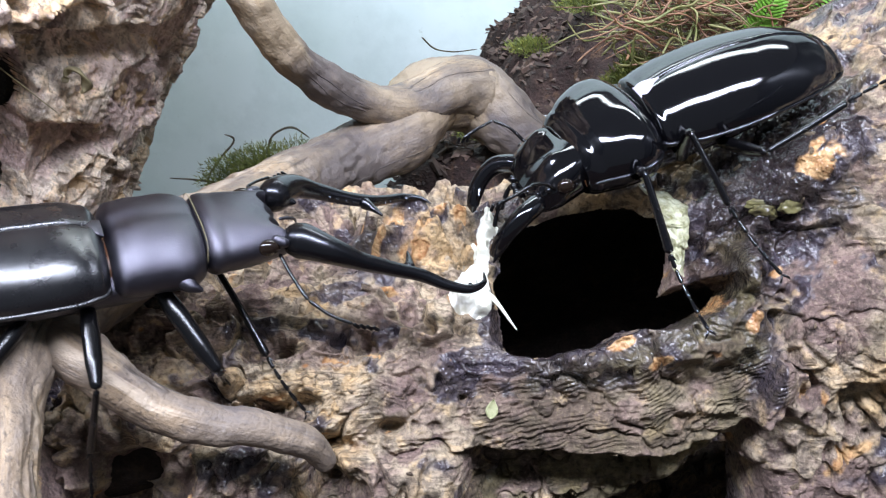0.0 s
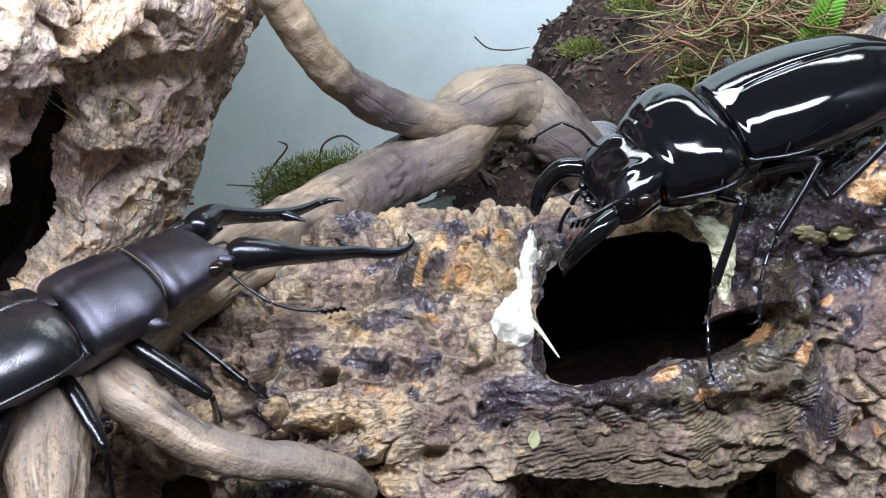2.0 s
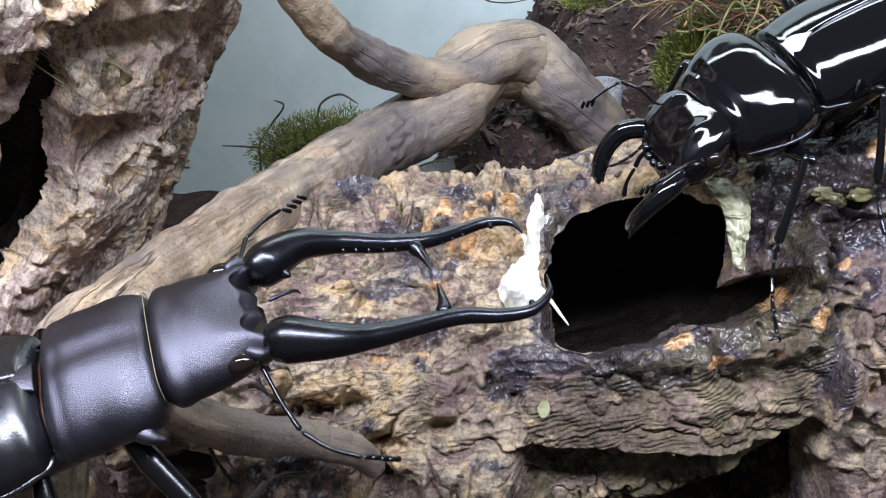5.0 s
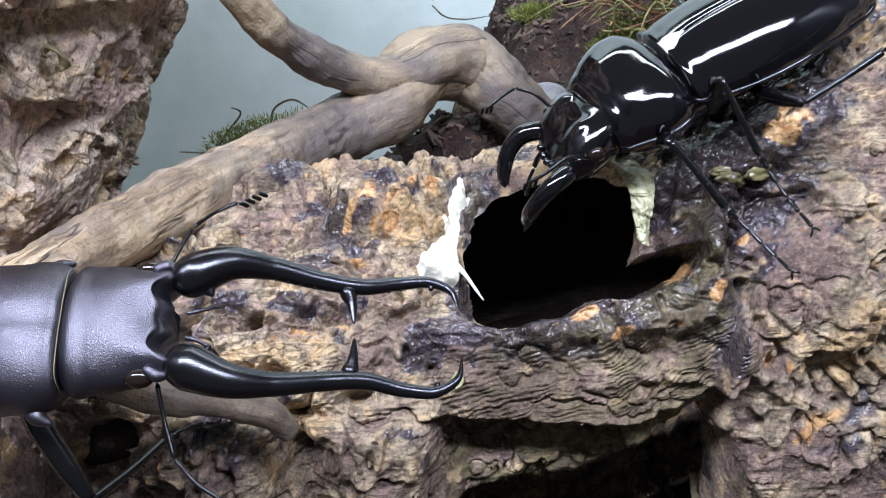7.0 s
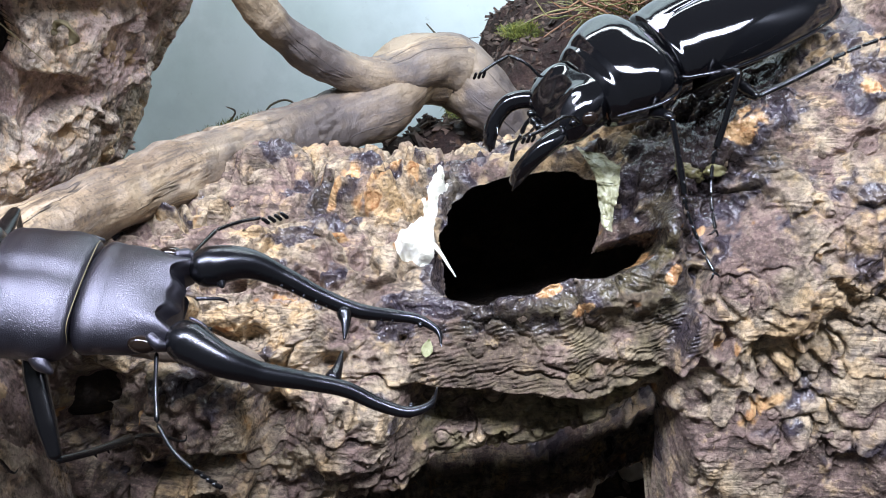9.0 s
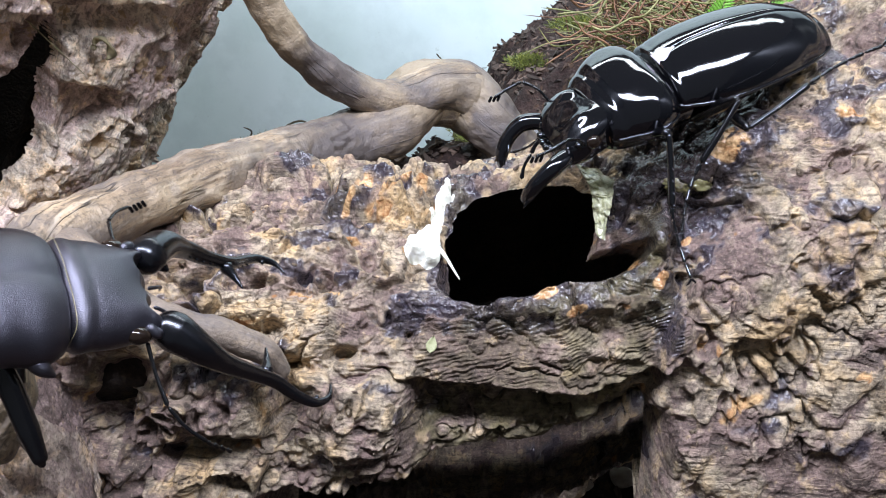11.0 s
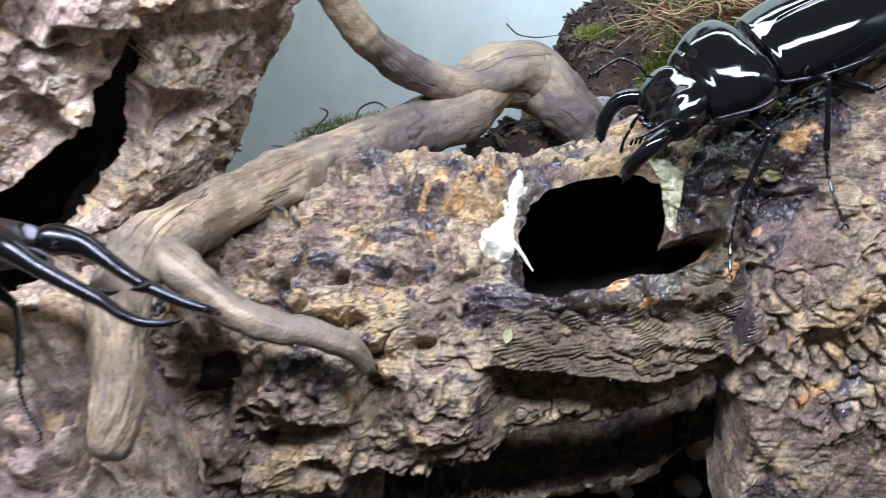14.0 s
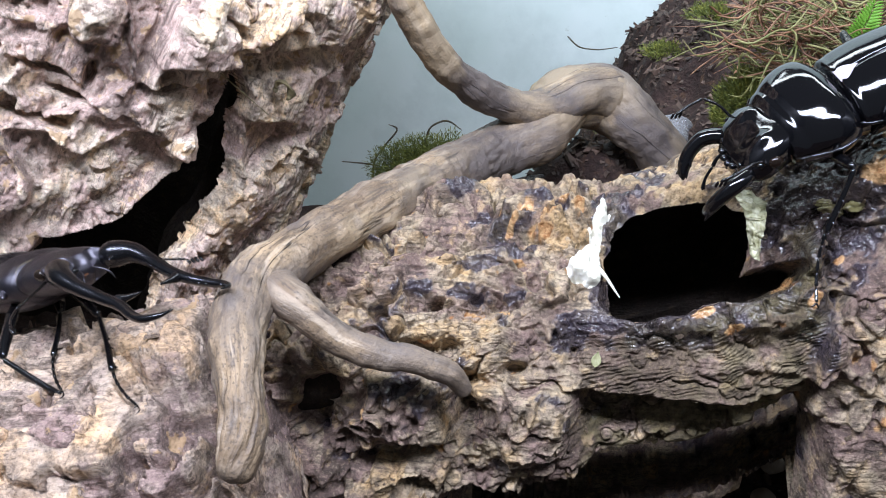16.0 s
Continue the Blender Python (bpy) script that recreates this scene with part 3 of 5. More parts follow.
def build_tube():
    """The upright cork tube that leans beside the log."""
    ob = thing("cork_tube", "pale upright cork bark tube with a deep dark split", "cork bark", pose(-0.1583, 0.2181, 0.09, -14.4, 27.5, 0))
    th = np.radians(np.concatenate([np.linspace(-115, 40, 500), np.linspace(40, 245, 50)[1:-1]]))
    Z, T = np.meshgrid(np.linspace(-0.125, 0.13, 640), th, indexing="ij")
    R = 0.0813 + 0 * T
    nx, ny = np.cos(T), np.sin(T)
    P = np.stack([R * nx, R * ny, Z], -1)
    d, tone = bark_relief(P, (1, 1, 0.75), 123, 0.030, 0.0130, 1.1, 1.3, 0.0024)
    d = d + 0.0030 * fbm(P / 0.034, 2, 171)
    deg = np.degrees(T)
    wob = vnoise(P / 0.010, 140) + 0.5 * vnoise(P / 0.004, 141)
    mid = np.interp(Z, (-0.06, -0.018, -0.012, -0.004, 0.004, 0.010, 0.020, 0.030, 0.040), (-55, -52, -46.5, -43, -40.5, -39.8, -40.5, -41.0, -40.5)) + wob * 1.2
    half = np.interp(Z, (-0.06, -0.018, -0.012, -0.004, 0.004, 0.010, 0.020, 0.030, 0.040), (19, 13, 9.8, 8.4, 7.4, 6.4, 5.6, 3.6, 0.3))
    slit = np.abs(deg - mid) / half + 9 * step(0.037, 0.042, Z)
    d = d * (1 - 0.5 * step(1.6, 1.0, slit)) - 0.008 * step(1.10, 0.97, slit)
    # the shelf over the split, and the hollow under it
    zz = Z - np.interp(deg, (-58, -43, -25, -10), (0.036, 0.0445, 0.055, 0.060)) - 0.0015 * wob
    shelf = step(-60, -54, deg + wob * 2) * step(-14, -24, deg + wob * 2)
    d = d + shelf * (0.0040 * step(-0.0008, 0.0008, zz) * step(0.020, 0.010, zz) - 0.0055 * step(0.0005, -0.0012, zz) * step(-0.013, -0.004, zz) * step(-50, -45, deg))
    # gouges: angle, height, half widths
    for gt, gz, wt, wz in ((-76, 23.5, 4.0, 1.0), (-67.5, 26, 1.0, 4.0), (-70, 19, 4.0, 0.9), (-74, 12, 6.0, 0.8), (-56, 33, 2.0, 4.0)):
        d = d - 0.0065 * np.exp(-(((deg - gt) / wt) ** 2 + ((Z * 1000 - gz) / wz) ** 2 + 0.4 * wob) ** 2)
    P[..., 0] += d * nx
    P[..., 1] += d * ny
    grid_mesh("bark", P, M_TUBE, wrap=True, keep=slit > 0.90, parent=ob, attrs={"tone": tone})
    # dark inner sheet behind the split, with the shade put into its colour
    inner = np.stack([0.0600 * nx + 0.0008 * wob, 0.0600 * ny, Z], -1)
    grid_mesh("hollow", inner, M_SHADED_HOLLOW, wrap=True, keep=np.abs(deg - mid) > half + 7, parent=ob)
    flakes_on(P, (np.abs(deg - mid) > half + 2) & (deg > -90) & (deg < 5) & (Z > -0.04) & (Z < 0.075), 36, 0.0015, 0.004, M_TUBE, ob, 72)
    # pale dead rootlet curled out of the hollow
    m = ob.matrix_world
    curl = thing("dead_rootlet", "curled pale dead rootlet on the cork tube", "root")
    c = Vector((-0.0745, 0.1825, 0.1020))
    pts = [c + Vector((0.0022 * math.cos(a) , -0.001 - 0.0006 * math.sin(2 * a), 0.0026 * math.sin(a))) for a in np.linspace(radians(-80), radians(190), 9)]
    grid_mesh("stem", limb(pts, [0.0010, 0.0011, 0.0011, 0.0010, 0.0010, 0.0009, 0.0009, 0.0008, 0.0006], 16, 60, 431, 0.0022, True, 0.45), M_ROOT, True, parent=curl)
    fibre = thing("plant_fibre", "thin pale dry fibre hanging across the cork", "fibre")
    pts = [(-0.0915, 0.1660, 0.1195), (-0.0865, 0.1690, 0.1120), (-0.0815, 0.1735, 0.1035), (-0.0775, 0.1775, 0.0965)]
    grid_mesh("strand", limb(pts, [0.00008, 0.00014, 0.00014, 0.00010], 8, 40, 0, 0), M_ROOT, True, parent=fibre)


def build_front_piece():
    ob = thing("bark_piece", "rough pale cork bark piece lying beside the log", "cork bark", pose(-0.108, 0.113, 0.009, 0, -4, 8))
    th = np.radians(np.concatenate([np.linspace(-40, 140, 360), np.linspace(140, 320, 30)[1:-1]]))
    X, T = np.meshgrid(np.linspace(-0.065, 0.052, 360), th, indexing="ij")
    R = 0.055 * np.sqrt(np.clip(1 - (np.clip(X - 0.028, 0, 1) / 0.0245) ** 2, 0.03, 1))
    ny, nz = -np.cos(T), np.sin(T)
    P = np.stack([X, R * ny, R * nz], -1)
    d, tone = bark_relief(P, (0.7, 1, 1), 223, 0.020, 0.0110, 0.9, 0.8, 0.0026)
    P[..., 1] += d * ny
    P[..., 2] += d * nz
    grid_mesh("bark", P, M_PIECE, wrap=True, parent=ob, attrs={"tone": tone})
    flakes_on(P, (T > 0) & (T < 1.9) & (X > -0.05), 60, 0.002, 0.005, M_PIECE, ob, 73)


def ground_height(X, Y):
    P = np.stack([X, Y, 0 * X], -1)
    z = -0.019 + 0.004 * fbm(P / 0.03, 3, 301) + 0.0028 * step(0.5, 0.05, cells(P / 0.010, 303)[0])
    bank = np.clip(0.064 + 1.05 * (X - 0.0136) - 0.5 * np.clip(Y - 0.39, 0, 1), 0, 0.20) * step(0.195, 0.33, Y)
    z = z - 0.05 * step(0.255, 0.33, Y) * step(0.02, -0.02, X - 0.15 * (0.40 - Y)) + 0.052 * np.exp(-((X + 0.004) / 0.036) ** 2 - ((Y - 0.262) / 0.024) ** 2)
    return z + bank + step(0.0, 0.05, bank) * (0.007 * fbm(P / 0.018, 3, 305) + 0.004 * step(0.55, 0.05, cells(P / 0.011, 307)[0]))


def build_ground():
    X, Y = np.meshgrid(np.linspace(-0.31, 0.31, 440), np.linspace(-0.13, 0.45, 400), indexing="ij")
    ob = grid_mesh("ground", np.stack([X, Y, ground_height(X, Y)], -1), M_SOIL)
    tagged(ob, "dark damp soil rising into a bank of clods", "soil", kind="structure")


def box(name, lo, hi, material, label, category):
    bm = bmesh.new()
    bmesh.ops.create_cube(bm, size=1)
    for v in bm.verts:
        v.co = Vector([lo[i] if v.co[i] < 0 else hi[i] for i in range(3)])
    ob = part(name, bm, material)
    for p in ob.data.polygons:
        p.use_smooth = False
    return tagged(ob, label, category, kind="structure")


def limb(pts, radii, n=28, m=160, seed=0, lumps=0.0009, end=True, squash=1.0):
    """A bumpy tapered limb along a smooth line through pts, as a grid of points."""
    pts, radii = np.array([tuple(p) for p in pts]), np.array(radii)
    s = np.concatenate([[0], np.cumsum(np.linalg.norm(np.diff(pts, axis=0), axis=1))])
    u = np.linspace(0, s[-1], m)
    tang = np.gradient(pts, s, axis=0)
    C, Rr = np.zeros((m, 3)), np.interp(u, s, radii)
    for q, uu in enumerate(u):
        i = min(int(np.searchsorted(s, uu, side="right")) - 1, len(s) - 2)
        h = s[i + 1] - s[i]
        t = (uu - s[i]) / h
        C[q] = ((2 * t ** 3 - 3 * t * t + 1) * pts[i] + (t ** 3 - 2 * t * t + t) * h * tang[i]
                + (3 * t * t - 2 * t ** 3) * pts[i + 1] + (t ** 3 - t * t) * h * tang[i + 1])
    if end:
        for far in (s[-1] - u, u):
            r_end = Rr[-1] if far[-1] < far[0] else Rr[0]
            k = np.clip(far / (r_end * 0.9), 0, 1)
            Rr = Rr * np.sqrt(np.clip(1 - (1 - k) ** 2, 0.0004, 1))
    D = np.gradient(C, axis=0)
    D /= np.linalg.norm(D, axis=1)[:, None]
    side = np.cross(D, [0.13, 0.21, 0.97])
    side /= np.linalg.norm(side, axis=1)[:, None]
    up = np.cross(side, D)
    A = np.linspace(0, 2 * np.pi, n, endpoint=False)
    N = side[:, None] * np.cos(A)[None, :, None] + up[:, None] * (np.sin(A) * squash)[None, :, None]
    P = C[:, None] + N * Rr[:, None, None]
    if lumps:
        d = fbm(P / 0.012, 3, seed) * lumps * 1.6 + fbm(P / 0.003, 2, seed + 7) * lumps * 0.35
        groove = np.abs(vnoise(np.stack([np.broadcast_to(np.cos(A) * 3.2, P.shape[:2]), np.broadcast_to(np.sin(A) * 3.2, P.shape[:2]), np.broadcast_to((u / 0.035)[:, None], P.shape[:2])], -1), seed + 9))
        d = d - step(0.09, 0.0, groove) * lumps * 0.9 * step(-0.1, 0.2, vnoise(P / 0.02, seed + 15))
        P = P + N * (d * np.minimum(1, Rr / 0.003)[:, None])[..., None]
    return P


def straight(P):
    """For each point of a limb: its place along the limb, and round it as if the limb were straight."""
    C = P.mean(1)
    u = np.concatenate([[0], np.cumsum(np.linalg.norm(np.diff(C, axis=0), axis=1))])
    rad = np.linalg.norm(P - C[:, None], axis=2).mean(1)
    A = np.linspace(0, 2 * np.pi, P.shape[1], endpoint=False)
    return np.stack([np.broadcast_to(u[:, None], P.shape[:2]), rad[:, None] * np.cos(A), rad[:, None] * np.sin(A)], -1)


def wood_limb(name, P, parent):
    return grid_mesh(name, P, M_WOOD_DARK if name == "side_limb" else M_WOOD, True, parent=parent, attrs={"straight": straight(P)})


def build_branch():
    ob = thing("driftwood_branch", "smooth brown forked driftwood branch lying over the cork log", "branch")
    main = [(0.042, 0.262, 0.012), (0.0370, 0.258, 0.0370), (0.0305, 0.256, 0.0520), (0.0210, 0.256, 0.0635), (0.0075, 0.259, 0.0735), (-0.0035, 0.252, 0.0745), (-0.0115, 0.237, 0.0690),
            (-0.0244, 0.226, 0.0667), (-0.033, 0.208, 0.069), (-0.0399, 0.190, 0.0719), (-0.0473, 0.168, 0.0766), (-0.0543, 0.152, 0.0775), (-0.0618, 0.135, 0.0785),
            (-0.0650, 0.120, 0.0790), (-0.0622, 0.104, 0.0775), (-0.0583, 0.092, 0.0725), (-0.0570, 0.084, 0.0660), (-0.0577, 0.080, 0.0620)]
    rad = [0.0078, 0.0080, 0.0084, 0.0092, 0.0108, 0.0108, 0.0094, 0.0086, 0.0080, 0.0074, 0.0070, 0.0066, 0.0068, 0.0068, 0.0056, 0.0050, 0.0046, 0.0034]
    wood_limb("main_limb", limb(main, rad, 96, 620, 401, 0.0008), ob)
    up = [(0.012, 0.262, 0.072), (0.0041, 0.252, 0.0775), (-0.0114, 0.238, 0.0765), (-0.0232, 0.228, 0.0830), (-0.0322, 0.219, 0.0923), (-0.0386, 0.210, 0.1033), (-0.0440, 0.204, 0.1165), (-0.052, 0.196, 0.145), (-0.058, 0.19, 0.18)]
    wood_limb("upper_limb", limb(up, [0.0100, 0.0082, 0.0064, 0.0054, 0.0047, 0.0044, 0.0042, 0.0040, 0.0036], 44, 280, 411, 0.0006), ob)
    low = [(-0.0610, 0.122, 0.0800), (-0.0533, 0.1155, 0.0790), (-0.0450, 0.1145, 0.0722), (-0.0368, 0.1145, 0.0686), (-0.0284, 0.1155, 0.0660), (-0.0225, 0.117, 0.0625), (-0.0188, 0.119, 0.0560)]
    wood_limb("side_limb", limb(low, [0.0044, 0.0040, 0.0035, 0.0032, 0.0031, 0.0029, 0.0018], 36, 200, 421, 0.0006), ob)


build_tube()
build_front_piece()
build_ground()
box("wall_back", (-0.31, 0.45, -0.09), (0.31, 0.456, 0.42), M_WALL, "fogged pale blue-grey back panel of the tank", "wall")
# unseen sides, added dark to keep grey reflections off the shells
box("wall_left", (-0.316, -0.13, -0.09), (-0.31, 0.456, 0.42), M_SIDE, "unseen side panel of the tank, dark so the shells mirror black", "wall")
box("wall_right", (0.31, -0.13, -0.09), (0.316, 0.456, 0.42), M_SIDE, "unseen side panel of the tank, dark so the shells mirror black", "wall")
build_branch()


# ---- the beetles ----
def smooth_table(rows, m):
    """Rows of numbers drawn out to m rows by a smooth line through them; the first column grows."""
    a = np.array(rows, float)
    s = a[:, 0]
    u = np.linspace(s[0], s[-1], m)
    u = s[0] + (s[-1] - s[0]) * (0.5 - 0.5 * np.cos(np.pi * (u - s[0]) / (s[-1] - s[0])))
    tang = np.gradient(a, s, axis=0)
    out = np.zeros((m, a.shape[1]))
    for q, uu in enumerate(u):
        i = min(max(int(np.searchsorted(s, uu, side="right")) - 1, 0), len(s) - 2)
        h = s[i + 1] - s[i]
        t = (uu - s[i]) / h
        out[q] = ((2 * t ** 3 - 3 * t * t + 1) * a[i] + (t ** 3 - 2 * t * t + t) * h * tang[i]
                  + (3 * t * t - 2 * t ** 3) * a[i + 1] + (t ** 3 - t * t) * h * tang[i + 1])
    out[:, 0] = u
    return out


def hull(name, rows, material, parent, power=2.4, n=64, m=80, label="", shape=None):
    """A closed body part from sections: x, half width, height of its side, top, bottom (millimetres)."""
    t = smooth_table(rows, m) * 0.001
    A = np.linspace(0, 2 * np.pi, n, endpoint=False)
    c = np.sign(np.cos(A)) * np.abs(np.cos(A)) ** (2 / power)
    s = np.sign(np.sin(A)) * np.abs(np.sin(A)) ** (2 / power)
    w = np.maximum(t[:, 1], 0.00005)[:, None]
    Z = t[:, 2][:, None] + np.where(s > 0, s * (t[:, 3] - t[:, 2])[:, None], s * (t[:, 2] - t[:, 4])[:, None])
    P = np.stack([np.broadcast_to(t[:, 0][:, None], Z.shape), w * c, Z], -1)
    if shape:
        P = shape(P, np.broadcast_to(s, Z.shape))
    ob = grid_mesh(name, P, material, True, parent=parent)
    bm = bmesh.new()
    bm.from_mesh(ob.data)
    bmesh.ops.holes_fill(bm, edges=[e for e in bm.edges if e.is_boundary])
    bmesh.ops.recalc_face_normals(bm, faces=bm.faces)
    bm.to_mesh(ob.data)
    bm.free()
    for p in ob.data.polygons:
        p.use_smooth = True
    if label:
        ob["label"] = label
    return ob


def elytron(rows, side, material, parent, power=2.3, m=90):
    """One wing case: a curved shell with an inner face, a seam and a raised outer margin."""
    t = smooth_table(rows, m) * 0.001
    A = np.linspace(0, np.pi / 2, 34)
    c, s = np.cos(A) ** (2 / power), np.sin(A) ** (2 / power)
    w, zs, zt = np.maximum(t[:, 1], 0.0002)[:, None], t[:, 2][:, None], t[:, 3][:, None]
    seam = np.exp(-((w * c) / 0.00025) ** 2) * 0.00016
    Y, Z = w * c + 0.00003, zs + (zt - zs) * s - seam
    Yi, Zi = (w - 0.0009).clip(0.0001) * c[::-1] + 0.00003, zs + (zt - zs - 0.0009) * s[::-1] - 0.0002
    Y, Z = np.concatenate([Y, Yi], 1), np.concatenate([Z, Zi], 1)
    P = np.stack([np.broadcast_to(t[:, 0][:, None], Y.shape), side * Y, Z], -1)
    ob = grid_mesh("elytron", P if side > 0 else P[:, ::-1], material, True, parent=parent)
    edge = np.stack([t[:, 0], side * t[:, 1], t[:, 2]], -1)[2:-1:6]
    grid_mesh("margin", limb(edge, [0.00042] * len(edge), 10, 90, 0, 0), material, True, parent=ob)
    return ob


def tube(name, pts, radii, material, parent, n=14, m=40, squash=1.0, label="", lumps=0.0, seed=0):
    pts = [tuple(0.001 * v for v in p) for p in pts]
    ob = grid_mesh(name, limb(pts, [0.001 * r for r in radii], n, m, seed, lumps, True, squash), material, True, parent=parent)
    if label:
        ob["label"] = label
    return ob


def joined(obs, name, parent):
    """Several tubes as one mesh."""
    bm = bmesh.new()
    for o in obs:
        bm.from_mesh(o.data)
    ob = part(name, bm, obs[0].data.materials[0], parent)
    for o in obs:
        me = o.data
        bpy.data.objects.remove(o)
        bpy.data.meshes.remove(me)
    return ob


def ball(name, centre, size, material, parent, label=""):
    bm = bmesh.new()
    bmesh.ops.create_uvsphere(bm, u_segments=20, v_segments=12, radius=0.001)
    for v in bm.verts:
        v.co = Vector([v.co[i] * size[i] + centre[i] * 0.001 for i in range(3)])
    return part(name, bm, material, parent, label)


def leg(beetle, name, femur_len, tibia_len, fat, side, material, tarsus_len, spines, flat=0.45):
    """Thigh and shin, each along its own +x; the foot hangs on the shin."""
    f, t = femur_len * 1000, tibia_len * 1000
    femur = tube("femur", [(0, 0, 0), (f * 0.3, 0, 0.3), (f * 0.7, 0, 0.3), (f, 0, 0)], [fat * 0.75, fat * 1.1, fat, fat * 0.62], material, beetle, 16, 40, 0.75)
    rods = [tube("r", [(0, 0, 0), (t * 0.5, 0, 0.25), (t, 0, 0)], [fat * 0.36, fat * 0.42, fat * 0.54], material, None, 12, 36)]
    for k in range(spines):
        x = t * (0.45 + 0.5 * k / max(spines - 1, 1))
        rods.append(tube("r", [(x, 0, fat * 0.3), (x + 0.5, 0, fat * 0.3 + 0.9)], [0.32, 0.06], material, None, 7, 6))
    for q in (-1, 1):
        rods.append(tube("r", [(t, 0, 0), (t + 1.5, 0.7 * q, 0.3)], [0.35, 0.06], material, None, 7, 6))
    tibia = joined(rods, "tibia", beetle)
    rods, n = [], 5
    for k in range(n):
        a, b = t + tarsus_len * 1000 * k / n, t + tarsus_len * 1000 * (k + 1) / n
        bend = lambda v: (v, 0.05 * (v - t), 0.045 * (v - t) ** 2 * (12 / (tarsus_len * 1000)) * flat)
        rods.append(tube("r", [bend(a), bend((a + b) / 2), bend(b)], [0.26, 0.34, 0.42 if k < n - 1 else 0.35], material, None, 9, 12))
    e = t + tarsus_len * 1000
    for q in (-1, 1):
        p = bend(e)
        rods.append(tube("r", [p, (p[0] + 0.9, p[1] + 0.7 * q, p[2] + 0.2), (p[0] + 1.5, p[1] + 0.9 * q, p[2] - 0.7)], [0.24, 0.18, 0.04], material, None, 7, 12))
    joined(rods, "tarsus", tibia)
    return femur, tibia


def build_horned():
    """The large beetle with the long toothed jaws."""
    be = thing("stag_beetle", "large satin black stag beetle with long toothed jaws", "beetle")
    el = [(-51.5, 0.3, 4.5, 5.0, 0), (-50.5, 3.2, 4.6, 6.6, 0), (-47, 6.6, 4.8, 8.6, 0), (-41, 9.4, 5.0, 10.6, 0), (-33, 10.9, 5.2, 12.0, 0), (-24, 11.2, 5.3, 12.4, 0), (-17, 10.4, 5.3, 11.8, 0), (-14.6, 9.2, 5.4, 10.6, 0), (-14.0, 8.0, 5.6, 9.6, 0)]
    for side in (1, -1):
        elytron(el, side, M_SATIN_ELYTRA, be)
    hull("abdomen", [(-50, 2, 4.4, 5.2, 3.5), (-44, 7, 4.2, 6.5, 1.5), (-30, 9.6, 4, 7, -0.5), (-18, 9, 4, 7, -1), (-8, 8, 4, 7, -1), (-2, 6, 4, 7, 0)], M_SATIN, be, 2.2, 40, 50)
    ob = hull("waist", [(-16, 6.6, 5, 8.2, 2), (-14, 6.8, 5, 8.6, 2), (-12, 6.6, 5, 8.4, 2)], M_AMBER, be, 2.6, 40, 12, label="amber brown joint")
    hull("scutellum", [(-17.6, 0.2, 11.0, 11.3, 10.6), (-15.5, 1.6, 10.9, 11.4, 10.0), (-13.8, 2.2, 10.4, 10.9, 9.6)], M_SATIN, be, 2.2, 24, 14)

    def collar(P, s):
        x, y = P[..., 0] * 1000, P[..., 1] * 1000
        P = P.copy()
        P[..., 2] += np.where(s > 0, -0.00035 * np.exp(-(y / 1.3) ** 2), 0)
        return P

    pro = hull("pronotum", [(-13.6, 8.6, 6.0, 9.2, 2.0), (-13.0, 9.6, 6.0, 10.4, 1.5), (-10.5, 10.3, 6.0, 11.8, 1.0), (-6.5, 10.2, 6.1, 12.2, 0.8), (-3.2, 10.4, 6.2, 12.0, 0.8), (-1.0, 9.6, 6.4, 11.4, 1.2), (-0.1, 8.8, 6.6, 10.9, 2.0), (0.1, 8.4, 6.7, 10.6, 2.4)], M_SATIN, be, 2.05, 72, 70, shape=collar)
    for side in (1, -1):
        tube("side_tooth", [(-4.2, 8.8 * side, 5.6), (-2.8, 10.6 * side, 5.2), (-1.2, 11.4 * side, 4.6)], [1.6, 1.1, 0.25], M_SATIN, pro, 14, 20)
    tube("rim", [(0.2, -8.3, 7.2), (0.4, -7.3, 9.9), (0.5, -3.5, 10.9), (0.5, 0, 11.0), (0.5, 3.5, 10.9), (0.4, 7.3, 9.9), (0.2, 8.3, 7.2)], [0.04, 0.06, 0.07, 0.07, 0.07, 0.06, 0.04], M_ROOT, pro, 10, 60, label="thin golden hair fringe")

    def brow(P, s):
        x, y = P[..., 0] * 1000, np.abs(P[..., 1] * 1000)
        P = P.copy()
        ridge = 0.6 * np.exp(-((y - (2.8 + 0.25 * x)) / 1.6) ** 2) * step(5, 13, x)
        dip = -1.5 * np.exp(-(y / 3.2) ** 2) * step(6, 15.5, x)
        P[..., 2] += np.where(s > 0, (ridge + dip) * 0.001 * np.clip(s, 0, 1), 0)
        P[..., 0] -= (0.0036 * np.exp(-((y - 3.7) / 1.7) ** 2) + 0.0026 * np.exp(-(y / 2.0) ** 2)) * step(10.5, 15.5, x)
        return P

    head = hull("head", [(0.2, 7.4, 6.5, 10.0, 3.0), (0.9, 8.4, 6.7, 10.9, 2.4), (4, 8.7, 7.0, 11.4, 2.0), (8, 8.3, 7.1, 11.3, 2.0), (11, 7.6, 7.2, 11.0, 2.4), (14, 7.0, 7.2, 10.7, 3.0), (15.3, 6.2, 7.0, 9.8, 4.0), (15.8, 5.2, 6.8, 9.0, 5.0)], M_SATIN, be, 2.05, 96, 96, shape=brow)
